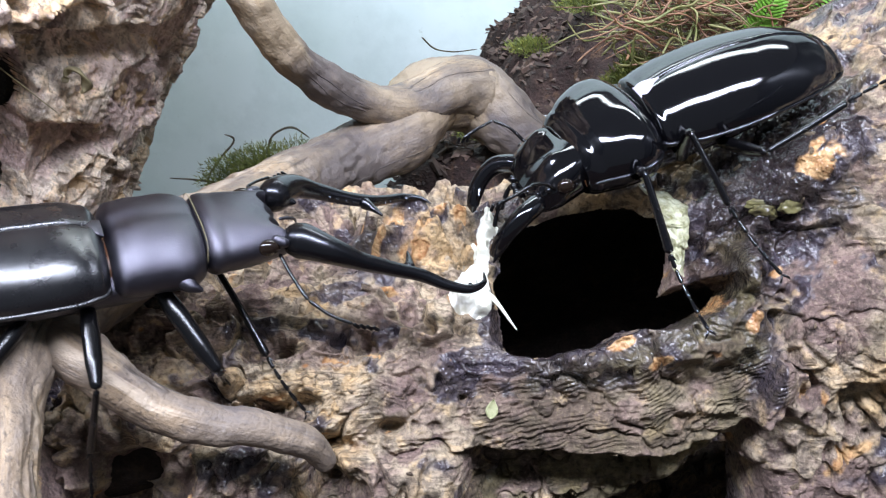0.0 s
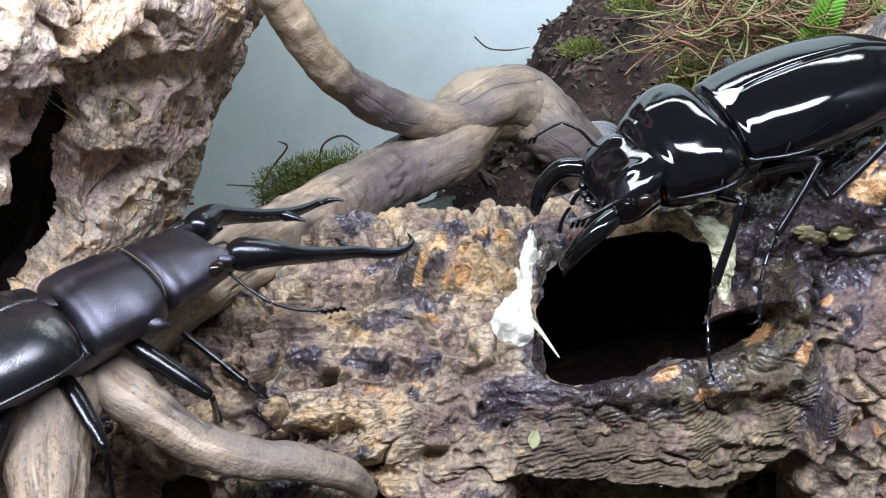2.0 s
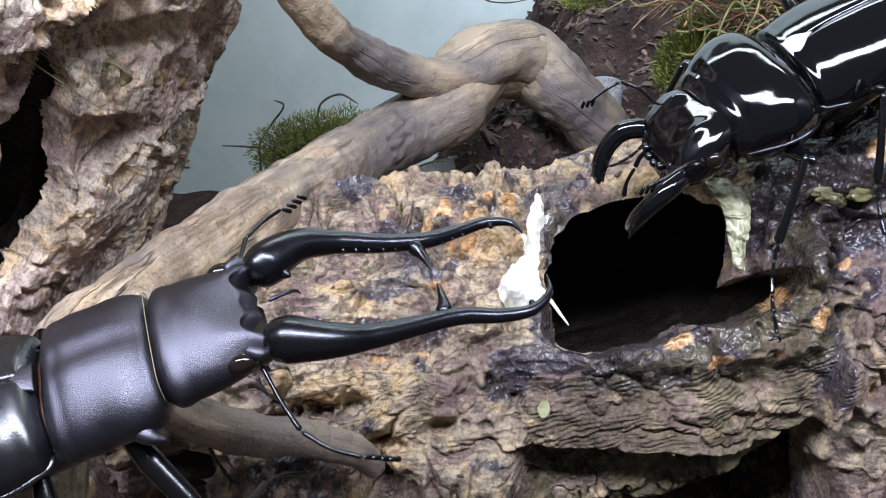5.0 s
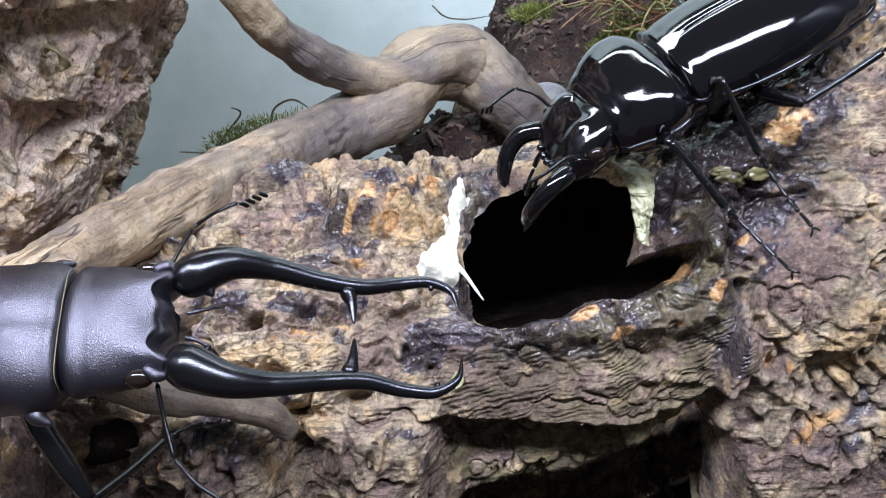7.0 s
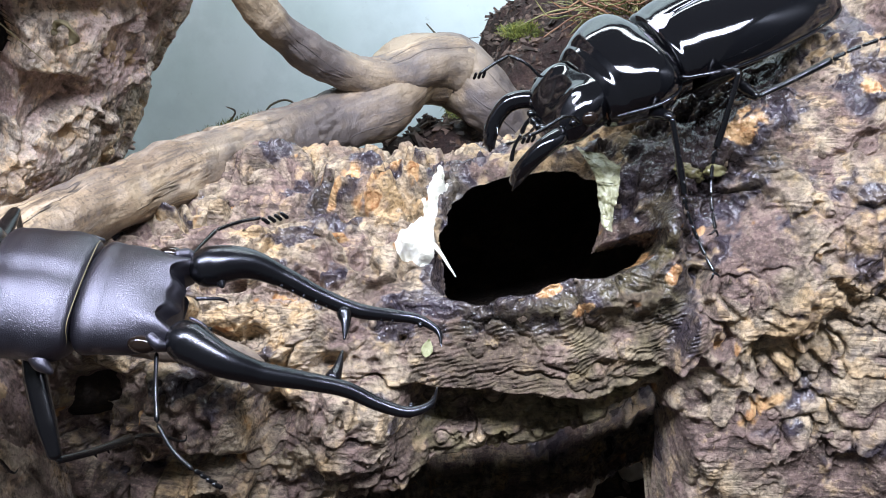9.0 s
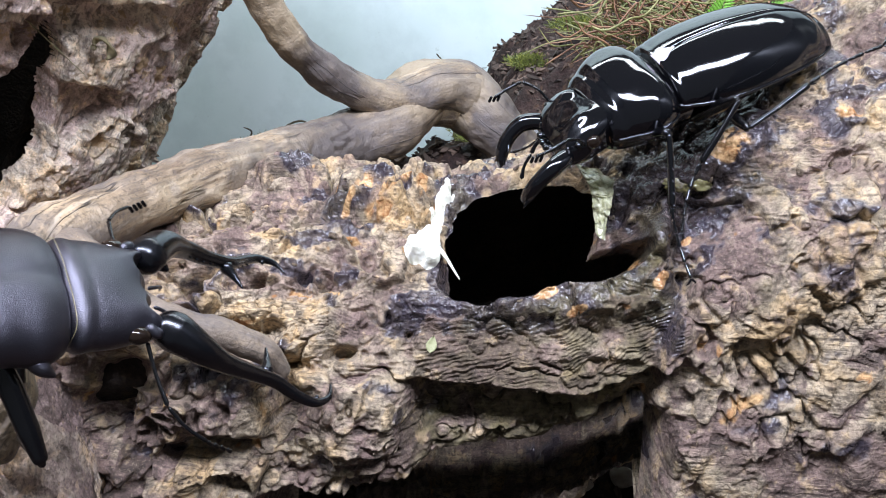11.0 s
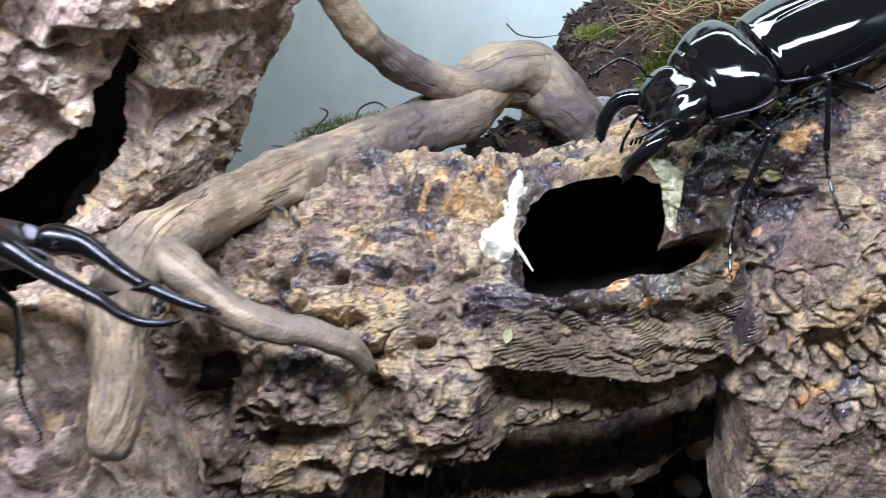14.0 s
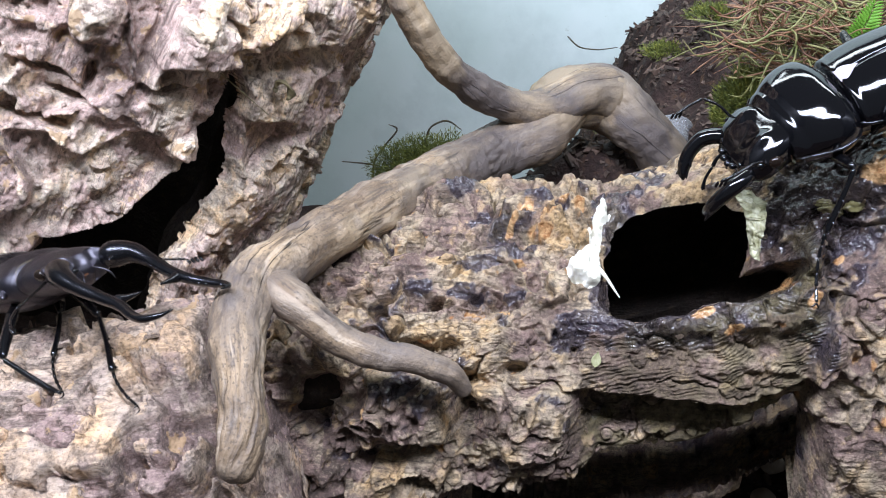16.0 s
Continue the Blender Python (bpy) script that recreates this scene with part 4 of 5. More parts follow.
    for side in (1, -1):
        ball("eye", (10.0, 7.5 * side, 8.0), (1.9, 1.3, 1.35), M_EYE, head, "glossy dark brown eye")
        tube("eye_shield", [(10.8, 6.6 * side, 9.2), (12.4, 7.6 * side, 8.6), (14.0, 7.2 * side, 8.0)], [0.7, 0.85, 0.4], M_SATIN, head, 12, 24)
        rods = [tube("r", [(14.6, 1.6 * side, 6.5), (16.5, 2.2 * side, 6.0), (18.2, 3.2 * side, 4.6), (18.6, 3.6 * side, 3.2)], [0.3, 0.28, 0.24, 0.1], M_SATIN, None, 9, 20)]
        joined(rods, "palp", head)
        rods = [tube("r", [(11.8, 7.6 * side, 6.6), (12.6, 12 * side, 5.0), (13.8, 16.5 * side, 3.6)], [0.32, 0.27, 0.36], M_HORN, None, 9, 24),
                tube("r", [(13.8, 16.5 * side, 3.6), (16.5, 19.5 * side, 2.4), (19.5, 21.5 * side, 1.6)], [0.3, 0.28, 0.3], M_HORN, None, 9, 24)]
        for k in range(4):
            rods.append(tube("r", [(19.5 + 0.9 * k, (21.5 + 0.5 * k) * side, 1.6), (20.8 + 0.9 * k, (21.4 + 0.5 * k) * side, 0.4)], [0.3, 0.35], M_HORN, None, 8, 8))
        joined(rods, "antenna", head)
    ball("mouth", (12.4, 0, 5.2), (0.9, 1.6, 0.8), M_AMBER, head, "orange-brown mouth parts")
    jaws = []
    for side in (1, -1):
        base = np.array((14.0, 5.2 * side, 7.4))
        line = np.array([(13.2, 4.8 * side, 7.4), (16.0, 6.6 * side, 7.8), (20.0, 8.5 * side, 7.2), (25.0, 8.9 * side, 5.0), (31.0, 8.3 * side, 2.4), (37.0, 8.2 * side, 0.3), (42.0, 9.5 * side, -1.4), (46.0, 9.9 * side, -2.1), (48.9, 8.4 * side, -2.1), (49.8, 5.6 * side, -1.9)]) - base
        rods = [tube("r", line, [2.3, 3.0, 2.3, 1.6, 1.3, 1.15, 0.95, 0.78, 0.5, 0.10], M_JAW, None, 28, 120)]
        rods.append(tube("r", [np.array(p) - base for p in ((34.6, 7.8 * side, 1.1), (35.4, 5.4 * side, 1.0), (35.9, 2.2 * side, 1.1))], [1.5, 0.75, 0.16], M_JAW, None, 14, 24))
        rods.append(tube("r", [np.array(p) - base for p in ((17.2, 5.4 * side, 7.2), (18.4, 3.6 * side, 7.3))], [1.6, 0.15], M_JAW, None, 14, 14))
        for k, (x, y, z) in enumerate(((25.6, 7.3, 4.7), (27.2, 7.2, 4.0), (28.8, 7.1, 3.3), (30.6, 7.0, 2.6), (32.2, 7.0, 1.9), (38.6, 7.6, -0.3), (40.2, 8.0, -0.9), (41.8, 8.5, -1.4), (46.0, 8.8, -2.0))):
            rods.append(tube("r", [np.array(p) - base for p in ((x, (y + 0.7) * side, z), (x + 0.1, (y - 0.3) * side, z + 0.1))], [0.6, 0.10 if k < 8 else 0.3], M_JAW, None, 9, 8))
        jaw = joined(rods, "jaw", be)
        jaw["label"] = "long curved black jaw with one large tooth"
        jaw.location = base * 0.001
        jaws.append((side, jaw, pose(*(base * 0.001))))
    legs = []
    for k, (hx, hy, fl, tl, fat) in enumerate(((-7.0, 6.0, 0.0165, 0.0185, 1.5), (-17.5, 7.2, 0.0140, 0.0150, 1.3), (-25, 7.4, 0.0160, 0.0165, 1.25))):
        for side in (1, -1):
            fe, ti = leg(be, "leg", fl, tl, fat, side, M_HORN, 0.0115, (4, 1, 1)[k])
            legs.append(((hx * 0.001, hy * 0.001 * side, 0.0025), fl, tl, fe, ti, k, side))
    return be, jaws, legs


def build_glossy():
    """The glossy beetle that feeds at the hole."""
    be = thing("glossy_beetle", "glossy jet-black stag beetle with short jaws, wet and shining", "beetle")
    el = [(-38.4, 0.3, -6.0, -5.6, 0), (-37.8, 3.4, -5.6, -3.2, 0), (-35.2, 6.8, -4.8, 0.4, 0), (-30, 9.4, -3.6, 4.0, 0), (-22, 11.2, -2.2, 6.6, 0), (-13, 11.7, -1.0, 7.9, 0), (-6, 11.2, 0.2, 7.9, 0), (-2.4, 10.4, 1.0, 7.2, 0), (-0.6, 9.6, 1.4, 6.4, 0), (-0.1, 8.6, 1.6, 5.4, 0)]
    for side in (1, -1):
        elytron(el, side, M_GLOSS, be, 2.2)
    hull("abdomen", [(-36, 2, -6, -5, -7), (-30, 6.4, -5, -2, -8), (-18, 8.6, -3.6, 1, -8.4), (-6, 8.6, -2.4, 2, -8.2), (4, 7.6, -2, 2.4, -8.2), (12, 5.4, -2, 2, -7.6)], M_GLOSS, be, 2.2, 40, 50)
    hull("waist", [(-2.0, 6.0, 0.6, 4.2, -5), (-0.6, 6.2, 0.8, 4.2, -5), (1.0, 6.2, 0.8, 4.0, -5)], M_AMBER, be, 2.6, 40, 12, label="reddish brown joint")
    hull("scutellum", [(-5.4, 0.3, 7.3, 7.7, 6.5), (-3.0, 1.8, 7.0, 7.7, 6.0), (-0.9, 2.4, 6.3, 7.0, 5.2)], M_PALE, be, 2.2, 24, 14, label="pale triangular shield between the wing cases")

    def dent(P, s):
        x, y = P[..., 0] * 1000, np.abs(P[..., 1] * 1000)
        P = P.copy()
        P[..., 2] += np.where(s > 0, -0.0002 * np.exp(-((y - 6.4) / 1.5) ** 2 - ((x - 7) / 2.6) ** 2) - 0.0001 * np.exp(-(y / 1.2) ** 2 - ((x - 6) / 5) ** 2) - 0.0003 * np.exp(-((x - 12.2) / 0.8) ** 2), 0)
        return P

    pro = hull("pronotum", [(-0.2, 7.6, 1.0, 4.4, -5), (0.5, 9.6, 1.1, 5.8, -5.4), (2.2, 11.3, 1.2, 7.4, -5.8), (5.0, 12.0, 1.1, 8.3, -6.0), (8.5, 11.5, 0.9, 8.0, -6.0), (11.6, 10.2, 0.6, 6.8, -5.9), (13.8, 9.2, 0.2, 5.4, -5.6), (14.8, 8.4, 0.0, 4.4, -5.2)], M_GLOSS, be, 2.5, 72, 70, shape=dent)

    for side in (1, -1):
        tube("rim", [(0.6, 9.8 * side, 1.3), (2.2, 11.4 * side, 1.3), (5.0, 12.1 * side, 1.2), (8.5, 11.6 * side, 1.0), (11.6, 10.3 * side, 0.7), (14.2, 9.0 * side, 0.3)], [0.25, 0.32, 0.32, 0.3, 0.28, 0.2], M_GLOSS, pro, 10, 60)
    tube("front_rim", [(14.3, -8.0, 1.2), (14.7, -5.6, 3.4), (14.9, 0, 4.3), (14.7, 5.6, 3.4), (14.3, 8.0, 1.2)], [0.15, 0.22, 0.22, 0.22, 0.15], M_GLOSS, pro, 10, 50)
    tube("hind_rim", [(0.3, -8.8, 2.2), (0.0, -6.0, 4.2), (-0.1, 0, 4.9), (0.0, 6.0, 4.2), (0.3, 8.8, 2.2)], [0.15, 0.22, 0.22, 0.22, 0.15], M_GLOSS, pro, 10, 50)

    tube("neck_fringe", [(15.0, 2.0, 3.6), (15.2, 4.6, 2.8), (15.2, 6.8, 1.0), (15.0, 7.6, -1.2)], [0.10, 0.20, 0.20, 0.08], M_AMBER, pro, 8, 30, label="short brown hair fringe")

    def face(P, s):
        x, y = P[..., 0] * 1000, np.abs(P[..., 1] * 1000)
        P = P.copy()
        bump = 0.9 * np.exp(-((y - 4.6) / 1.2) ** 2 - ((x - 19.5) / 2.2) ** 2) - 0.9 * np.exp(-(y / 3) ** 2) * step(17, 23, x)
        P[..., 2] += np.where(s > 0, bump * 0.001, 0)
        return P

    head = hull("head", [(11.6, 6.4, -0.4, 3.6, -5.6), (13.6, 7.4, -0.6, 4.2, -6.0), (16.2, 8.6, -1.4, 4.0, -6.6), (18.6, 9.4, -2.2, 3.0, -7.2), (21.0, 8.8, -3.4, 1.0, -7.6), (22.8, 7.2, -4.6, -1.4, -7.8), (23.6, 5.4, -5.2, -3.0, -7.6)], M_GLOSS, be, 2.8, 72, 60, shape=face)
    jaws = []
    for side in (1, -1):
        ball("eye", (17.8, 9.0 * side, -0.8), (1.6, 1.1, 1.4), M_EYE, head, "glossy dark brown eye")
        base = np.array((21.6, 6.4 * side, -4.5))
        line = np.array([(20.6, 5.8 * side, -4.3), (23.4, 8.0 * side, -4.4), (26.6, 9.4 * side, -5.4), (29.6, 9.4 * side, -8.2), (31.4, 8.6 * side, -11.4), (32.2, 7.6 * side, -14.2), (32.4, 6.8 * side, -15.8)]) - base
        rods = [tube("r", line, [1.9, 2.1, 2.1, 1.9, 1.8, 1.4, 0.2], M_GLOSS, None, 22, 70)]
        for a, b in (((31.2, 8.0 * side, -12.0), (32.0, 5.6 * side, -14.6)), ((30.4, 8.4 * side, -9.8), (31.0, 5.8 * side, -11.2)), ((31.8, 8.8 * side, -12.8), (33.4, 9.4 * side, -15.4))):
            rods.append(tube("r", [np.array(a) - base, np.array(b) - base], [0.9, 0.12], M_GLOSS, None, 10, 12))
        jaw = joined(rods, "jaw", be)
        jaw.data.transform(Matrix.Scale(0.84, 4))
        jaw["label"] = "short stout black jaw with blunt teeth"
        jaw.location = base * 0.001
        jaws.append((side, jaw, base * 0.001))
        rods = [tube("r", [(22.5, 3.4 * side, -5.6), (24.4, 3.8 * side, -7.4), (25.4, 3.6 * side, -9.4)], [0.5, 0.42, 0.5], M_GLOSS, None, 10, 18),
                tube("r", [(25.4, 3.6 * side, -9.4), (27.0, 3.2 * side, -12.2), (27.6, 2.6 * side, -14.6)], [0.35, 0.32, 0.55], M_HORN, None, 10, 18)]
        joined(rods, "palp", head)
        rods = [tube("r", [(19.6, 9.0 * side, -1.2), (22.4, 11.0 * side, 1.6), (25.0, 12.6 * side, 2.6)], [0.35, 0.28, 0.4], M_HORN, None, 9, 24),
                tube("r", [(25.0, 12.6 * side, 2.6), (28.0, 12.8 * side, 1.2), (31.0, 12.4 * side, -0.2)], [0.3, 0.3, 0.34], M_HORN, None, 9, 24)]
        for k in range(3):
            rods.append(tube("r", [(29.6 + 0.9 * k, 12.6 * side, 0.2), (30.2 + 0.9 * k, 12.6 * side, -1.3)], [0.3, 0.3], M_HORN, None, 8, 8))
        joined(rods, "antenna", head)
        for k, (x, y, z) in enumerate(((23.0, 4.6, -3.6), (24.0, 2.8, -4.8), (22.0, 7.0, -2.8), (24.2, 1.0, -5.4), (20.6, 8.4, -1.4))):
            ball("lip_knob", (x, y * side, z), (0.8, 0.8, 0.7), M_GLOSS, head)
    # the fore body is turned on the hind body, and the head on the fore body
    fore = pose(-0.001, 0, 0.002) @ pose(0.0004, 0, 0.0006, -7, -5, 7) @ pose(0.001, 0, -0.002)
    nod = fore @ pose(0.014, 0, -0.001) @ pose(0, 0, 0, 12, -12, -13) @ pose(-0.014, 0, 0.001)
    for piece, bend in ((pro, fore), (head, nod)):
        for ob in (piece, *piece.children):
            ob.data.transform(bend)
    jaws = [(side, jaw, nod @ pose(*base)) for side, jaw, base in jaws]
    legs = []
    for k, (hx, hy, fl, tl, fat) in enumerate(((7.0, 6.0, 0.0130, 0.0145, 1.6), (-3.5, 7.4, 0.0135, 0.0140, 1.35), (-11, 7.4, 0.0150, 0.0150, 1.3))):
        for side in (1, -1):
            fe, ti = leg(be, "leg", fl, tl, fat, side, M_GLOSS if k == 0 else M_HORN, 0.0130, (4, 2, 1)[k], 0.85)
            legs.append(((hx * 0.001, hy * 0.001 * side, -0.0055), fl, tl, fe, ti, k, side))
    return be, jaws, legs


HORNED = build_horned()
GLOSSY = build_glossy()


# ---- small things ----
def raw_mesh(name, V, F, material, parent=None, smooth=False):
    me = bpy.data.meshes.new(name)
    me.from_pydata([tuple(v) for v in V], [], [tuple(f) for f in F])
    if smooth:
        for p in me.polygons:
            p.use_smooth = True
    me.materials.append(material)
    ob = new(name, me)
    if parent is not None:
        ob.parent = parent
    return ob


def blades(name, roots, ways, lengths, width, material, seed):
    """Many small pointed leaves, each a bent strip with two faces."""
    rng = np.random.default_rng(seed)
    V, F = [], []
    for r, w, l in zip(roots, ways, lengths):
        w = w / np.linalg.norm(w)
        s = np.cross(w, rng.normal(size=3))
        s /= np.linalg.norm(s)
        b = rng.normal(size=3) * 0.25 * l
        i = len(V)
        V += [r - s * width / 2, r + s * width / 2, r + w * l * 0.55 + s * width * 0.4 + b * 0.4, r + w * l * 0.55 - s * width * 0.4 + b * 0.4, r + w * l + b]
        F += [(i, i + 1, i + 2, i + 3), (i + 3, i + 2, i + 4)]
    return raw_mesh(name, V, F, material)


def moss(name, label, centre, spread, count, seed, length=0.0017):
    rng = np.random.default_rng(seed)
    a = rng.normal(size=(count, 3))
    a[:, 2] = np.abs(a[:, 2])
    a /= np.linalg.norm(a, axis=1)[:, None]
    k = rng.uniform(0.55, 1.0, count)[:, None]
    lump = 1 + 0.35 * vnoise(a * 2.3 + seed, seed)[:, None]
    roots = np.array(centre) + a * k * lump * np.array(spread)
    ways = a + rng.normal(size=(count, 3)) * 0.55 + np.array([0, 0, 0.3])
    return tagged(blades(name, roots, ways, rng.uniform(0.5, 1.2, count) * length, 0.00034, M_MOSS, seed), label, "moss", kind="stuff")


moss("moss", "bright green moss clump behind the log", (0.053, 0.232, 0.076), (0.013, 0.010, 0.017), 15000, 1)
for mx, my, spread, count in ((0.016, 0.335, (0.013, 0.016, 0.0035), 3000), (0.034, 0.330, (0.011, 0.012, 0.003), 2000), (0.052, 0.320, (0.014, 0.014, 0.0035), 2600)):
    moss("moss", "dull green moss on the soil bank", (mx, my, float(ground_height(np.array([mx]), np.array([my]))[0]) - 0.001), spread, count, int(mx * 1000))
moss("moss", "green moss clump between the branch and the back panel", (-0.056, 0.290, 0.0275), (0.028, 0.012, 0.018), 13000, 3)


def tangle():
    """Loose dry stems, red-brown and green."""
    rng = np.random.default_rng(8)
    for name, material, count, label in (("dry_stems", M_STEM, 190, "tangle of red-brown dry plant stems"), ("green_stems", M_GREENSTEM, 210, "tangle of yellow-green moss stems")):
        grids = []
        for k in range(count):
            c = np.array([rng.uniform(0.044, 0.088), rng.uniform(0.212, 0.232), rng.uniform(0.096, 0.116)])
            a = rng.uniform(0, 2 * np.pi)
            d = np.array([math.cos(a), math.sin(a) * 0.5, rng.uniform(-0.4, 0.5)]) * rng.uniform(0.006, 0.015)
            e = rng.normal(size=3) * 0.004
            r = rng.uniform(0.00012, 0.00032)
            walkers = [c - d + e * 0.3]
            for q in range(4):
                walkers.append(walkers[-1] + d * 0.5 + rng.normal(size=3) * 0.0024)
            grids.append(limb(walkers, [r, r, r, r * 0.9, r * 0.5], 7, 14, 0, 0))
        V = np.concatenate([g.reshape(-1, 3) for g in grids])
        F = []
        for q in range(count):
            o = q * 98
            F += [(o + i * 7 + j, o + i * 7 + (j + 1) % 7, o + (i + 1) * 7 + (j + 1) % 7, o + (i + 1) * 7 + j) for i in range(13) for j in range(7)]
        tagged(raw_mesh(name, V, F, material, smooth=True), label, "plant stems", kind="stuff")


tangle()


def fern(m, length, n):
    ob = thing("fern_frond", "small bright green fern frond", "fern", m, group="fern fronds")
    line = [(0, 0, 0), (length * 0.5, 0, length * 0.16), (length, 0, length * 0.10)]
    grid_mesh("rachis", limb(line, [0.0004, 0.0003, 0.00012], 8, 24, 0, 0), M_FERN, True, parent=ob)
    leaf = None
    for k in range(n):
        f = 0.08 + 0.9 * k / n
        wide = length * 0.17 * math.sin(math.pi * (0.18 + 0.82 * f)) + 0.0008
        for side in (1, -1):
            if leaf is None:
                t = np.linspace(0, 1, 7)
                half = 0.13 * np.sqrt(np.clip(t * 4, 0, 1)) * np.sqrt(1 - t ** 2 * 0.98)
                P = np.stack([np.stack([t, -half, 0.03 * t], -1), np.stack([t, 0 * t, 0.03 * t - 0.03], -1), np.stack([t, half, 0.03 * t], -1)], 1)
                P = np.concatenate([P, (P - np.array([0, 0, 0.012]))[:, ::-1]], 1)
                leaf = grid_mesh("leaflet", P, M_FERN, True, parent=ob)
                lf = leaf
            else:
                lf = new("leaflet", leaf.data)
                lf.parent = ob
            x = length * f
            z = length * (0.64 * f * (1 - f) * 0.9 + 0.10 * f)
            lf.matrix_basis = pose(x, 0, z, 8 * side, -8, side * (70 - 18 * f)) @ Matrix.Diagonal((wide, wide, wide, 1))
    return ob


def facing(o, x, z):
    x, z = Vector(x).normalized(), Vector(z)
    y = z.cross(x).normalized()
    z = x.cross(y)
    return Matrix(((x[0], y[0], z[0], o[0]), (x[1], y[1], z[1], o[1]), (x[2], y[2], z[2], o[2]), (0, 0, 0, 1)))


fern(facing((0.0700, 0.212, 0.1010), (0.30, 0.0, 0.95), (0.1, -0.9, 0.3)), 0.020, 22)
fern(facing((0.084, 0.220, 0.108), (0.95, -0.1, 0.35), (0.1, -0.7, 0.7)), 0.016, 18)


def twig(label, pieces):
    ob = thing("twig", label, "twig")
    for pts, r in pieces:
        grid_mesh("stem", limb(pts, [r] * (len(pts) - 1) + [r * 0.5], 9, 40, 5, 0.0004), M_TWIG, True, parent=ob)


twig("thin dark forked twig by the back panel", [([(-0.0925, 0.33, 0.004), (-0.0905, 0.33, 0.017), (-0.0850, 0.33, 0.0245), (-0.0800, 0.331, 0.0320), (-0.0835, 0.331, 0.0335)], 0.00045),
                                                 ([(-0.0885, 0.33, 0.014), (-0.0960, 0.33, 0.0150), (-0.1062, 0.33, 0.0157)], 0.0004)])
twig("thin dark curled twig behind the branch", [([(-0.062, 0.30, 0.034), (-0.058, 0.30, 0.0455), (-0.052, 0.30, 0.0478), (-0.046, 0.30, 0.0440)], 0.0004)])
twig("thin green-brown twig against the back panel", [([(-0.010, 0.425, 0.0455), (-0.004, 0.425, 0.0400), (0.004, 0.425, 0.0385), (0.016, 0.424, 0.0400)], 0.0004)])


def litter():
    """Bark chips on the soil, as loose stuff."""
    rng = np.random.default_rng(21)
    V, F = [], []
    cube = np.array([(x, y, z) for x in (-1, 1) for y in (-1, 1) for z in (-1, 1)], float)
    faces = [(0, 1, 3, 2), (4, 6, 7, 5), (0, 4, 5, 1), (2, 3, 7, 6), (0, 2, 6, 4), (1, 5, 7, 3)]
    n = 7500
    X = np.concatenate([rng.uniform(-0.06, 0.16, n), rng.uniform(-0.05, 0.09, 500)])
    Y = np.concatenate([rng.uniform(0.215, 0.43, n), rng.uniform(0.09, 0.20, 500)])
    Z = ground_height(X, Y)
    for x, y, z in zip(X, Y, Z):
        s = np.array([rng.uniform(0.4, 1.5), rng.uniform(0.3, 1.0), rng.uniform(0.15, 0.6)]) * 0.0008 * (1 + 1.0 * (rng.random() > 0.8))
        e = Euler((rng.normal() * 0.5, rng.normal() * 0.5, rng.uniform(0, 6.3))).to_matrix()
        p = (cube * (1, 1, 0.7) + rng.normal(size=(8, 3)) * 0.42) * s
        p = p @ np.array(e).T + (x, y, z + s[2] * 0.8)
        o = len(V)
        V += list(p)
        F += [tuple(o + i for i in f) for f in faces]
    tagged(raw_mesh("bark_litter", V, F, M_LITTER), "loose brown bark chips and leaf litter on the soil", "bark litter", kind="stuff")


litter()


def pebbles():
    rng = np.random.default_rng(31)
    bm = bmesh.new()
    bmesh.ops.create_icosphere(bm, subdivisions=3, radius=0.0035)
    for v in bm.verts:
        v.co += v.co.normalized() * 0.0009 * noise.noise(v.co * 300)
        v.co.z *= 0.7
    first = tagged(part("pebble", bm, M_PEBBLE), "rounded pale brown pebble on the soil", "pebble", group="pebbles on the soil")
    places = [(0.0005, 0.240), (0.0055, 0.242), (-0.006, 0.243), (0.0125, 0.245), (0.002, 0.248), (0.036, 0.15), (0.028, 0.146), (0.044, 0.150), (0.020, 0.143), (0.050, 0.145), (0.010, 0.140), (0.035, 0.138), (0.056, 0.155), (0.0, 0.137), (0.0505, 0.1786), (0.0636, 0.1865), (0.0722, 0.1811), (0.0175, 0.1652), (0.0409, 0.1671), (0.0593, 0.1712)]
    for k, (x, y) in enumerate(places):
        z = float(ground_height(np.array([x]), np.array([y]))[0])
        m = pose(x, y, z + 0.0022, rng.uniform(-25, 25), rng.uniform(-25, 25), rng.uniform(0, 360))
        s = rng.uniform(0.7, 1.25)
        if k == 0:
            first.matrix_basis = m
        else:
            o = copy_thing(first, m)
            o.scale = (s, s * rng.uniform(0.8, 1.1), s)


pebbles()


def cup(m):
    ob = thing("jelly_cup", "small empty clear plastic jelly cup sunk in the litter", "cup", m, group="jelly cups")
    prof = [(0.0072, 0.0), (0.0075, 0.0004), (0.0090, 0.0110), (0.0104, 0.0112), (0.0104, 0.0117), (0.0085, 0.0117), (0.0070, 0.0008), (0.0, 0.0008), (0.0, 0.0)]
    A = np.linspace(0, 2 * np.pi, 48, endpoint=False)
    P = np.array([[(r * math.cos(a), r * math.sin(a), z) for a in A] for r, z in prof])
    grid_mesh("shell", P, M_PLASTIC, True, parent=ob)


cup(pose(0.0335, 0.276, 0.0490, -55, 35, 20) @ Matrix.Scale(0.72, 4))
cup(pose(-0.017, 0.243, 0.036, -30, -20, 0))


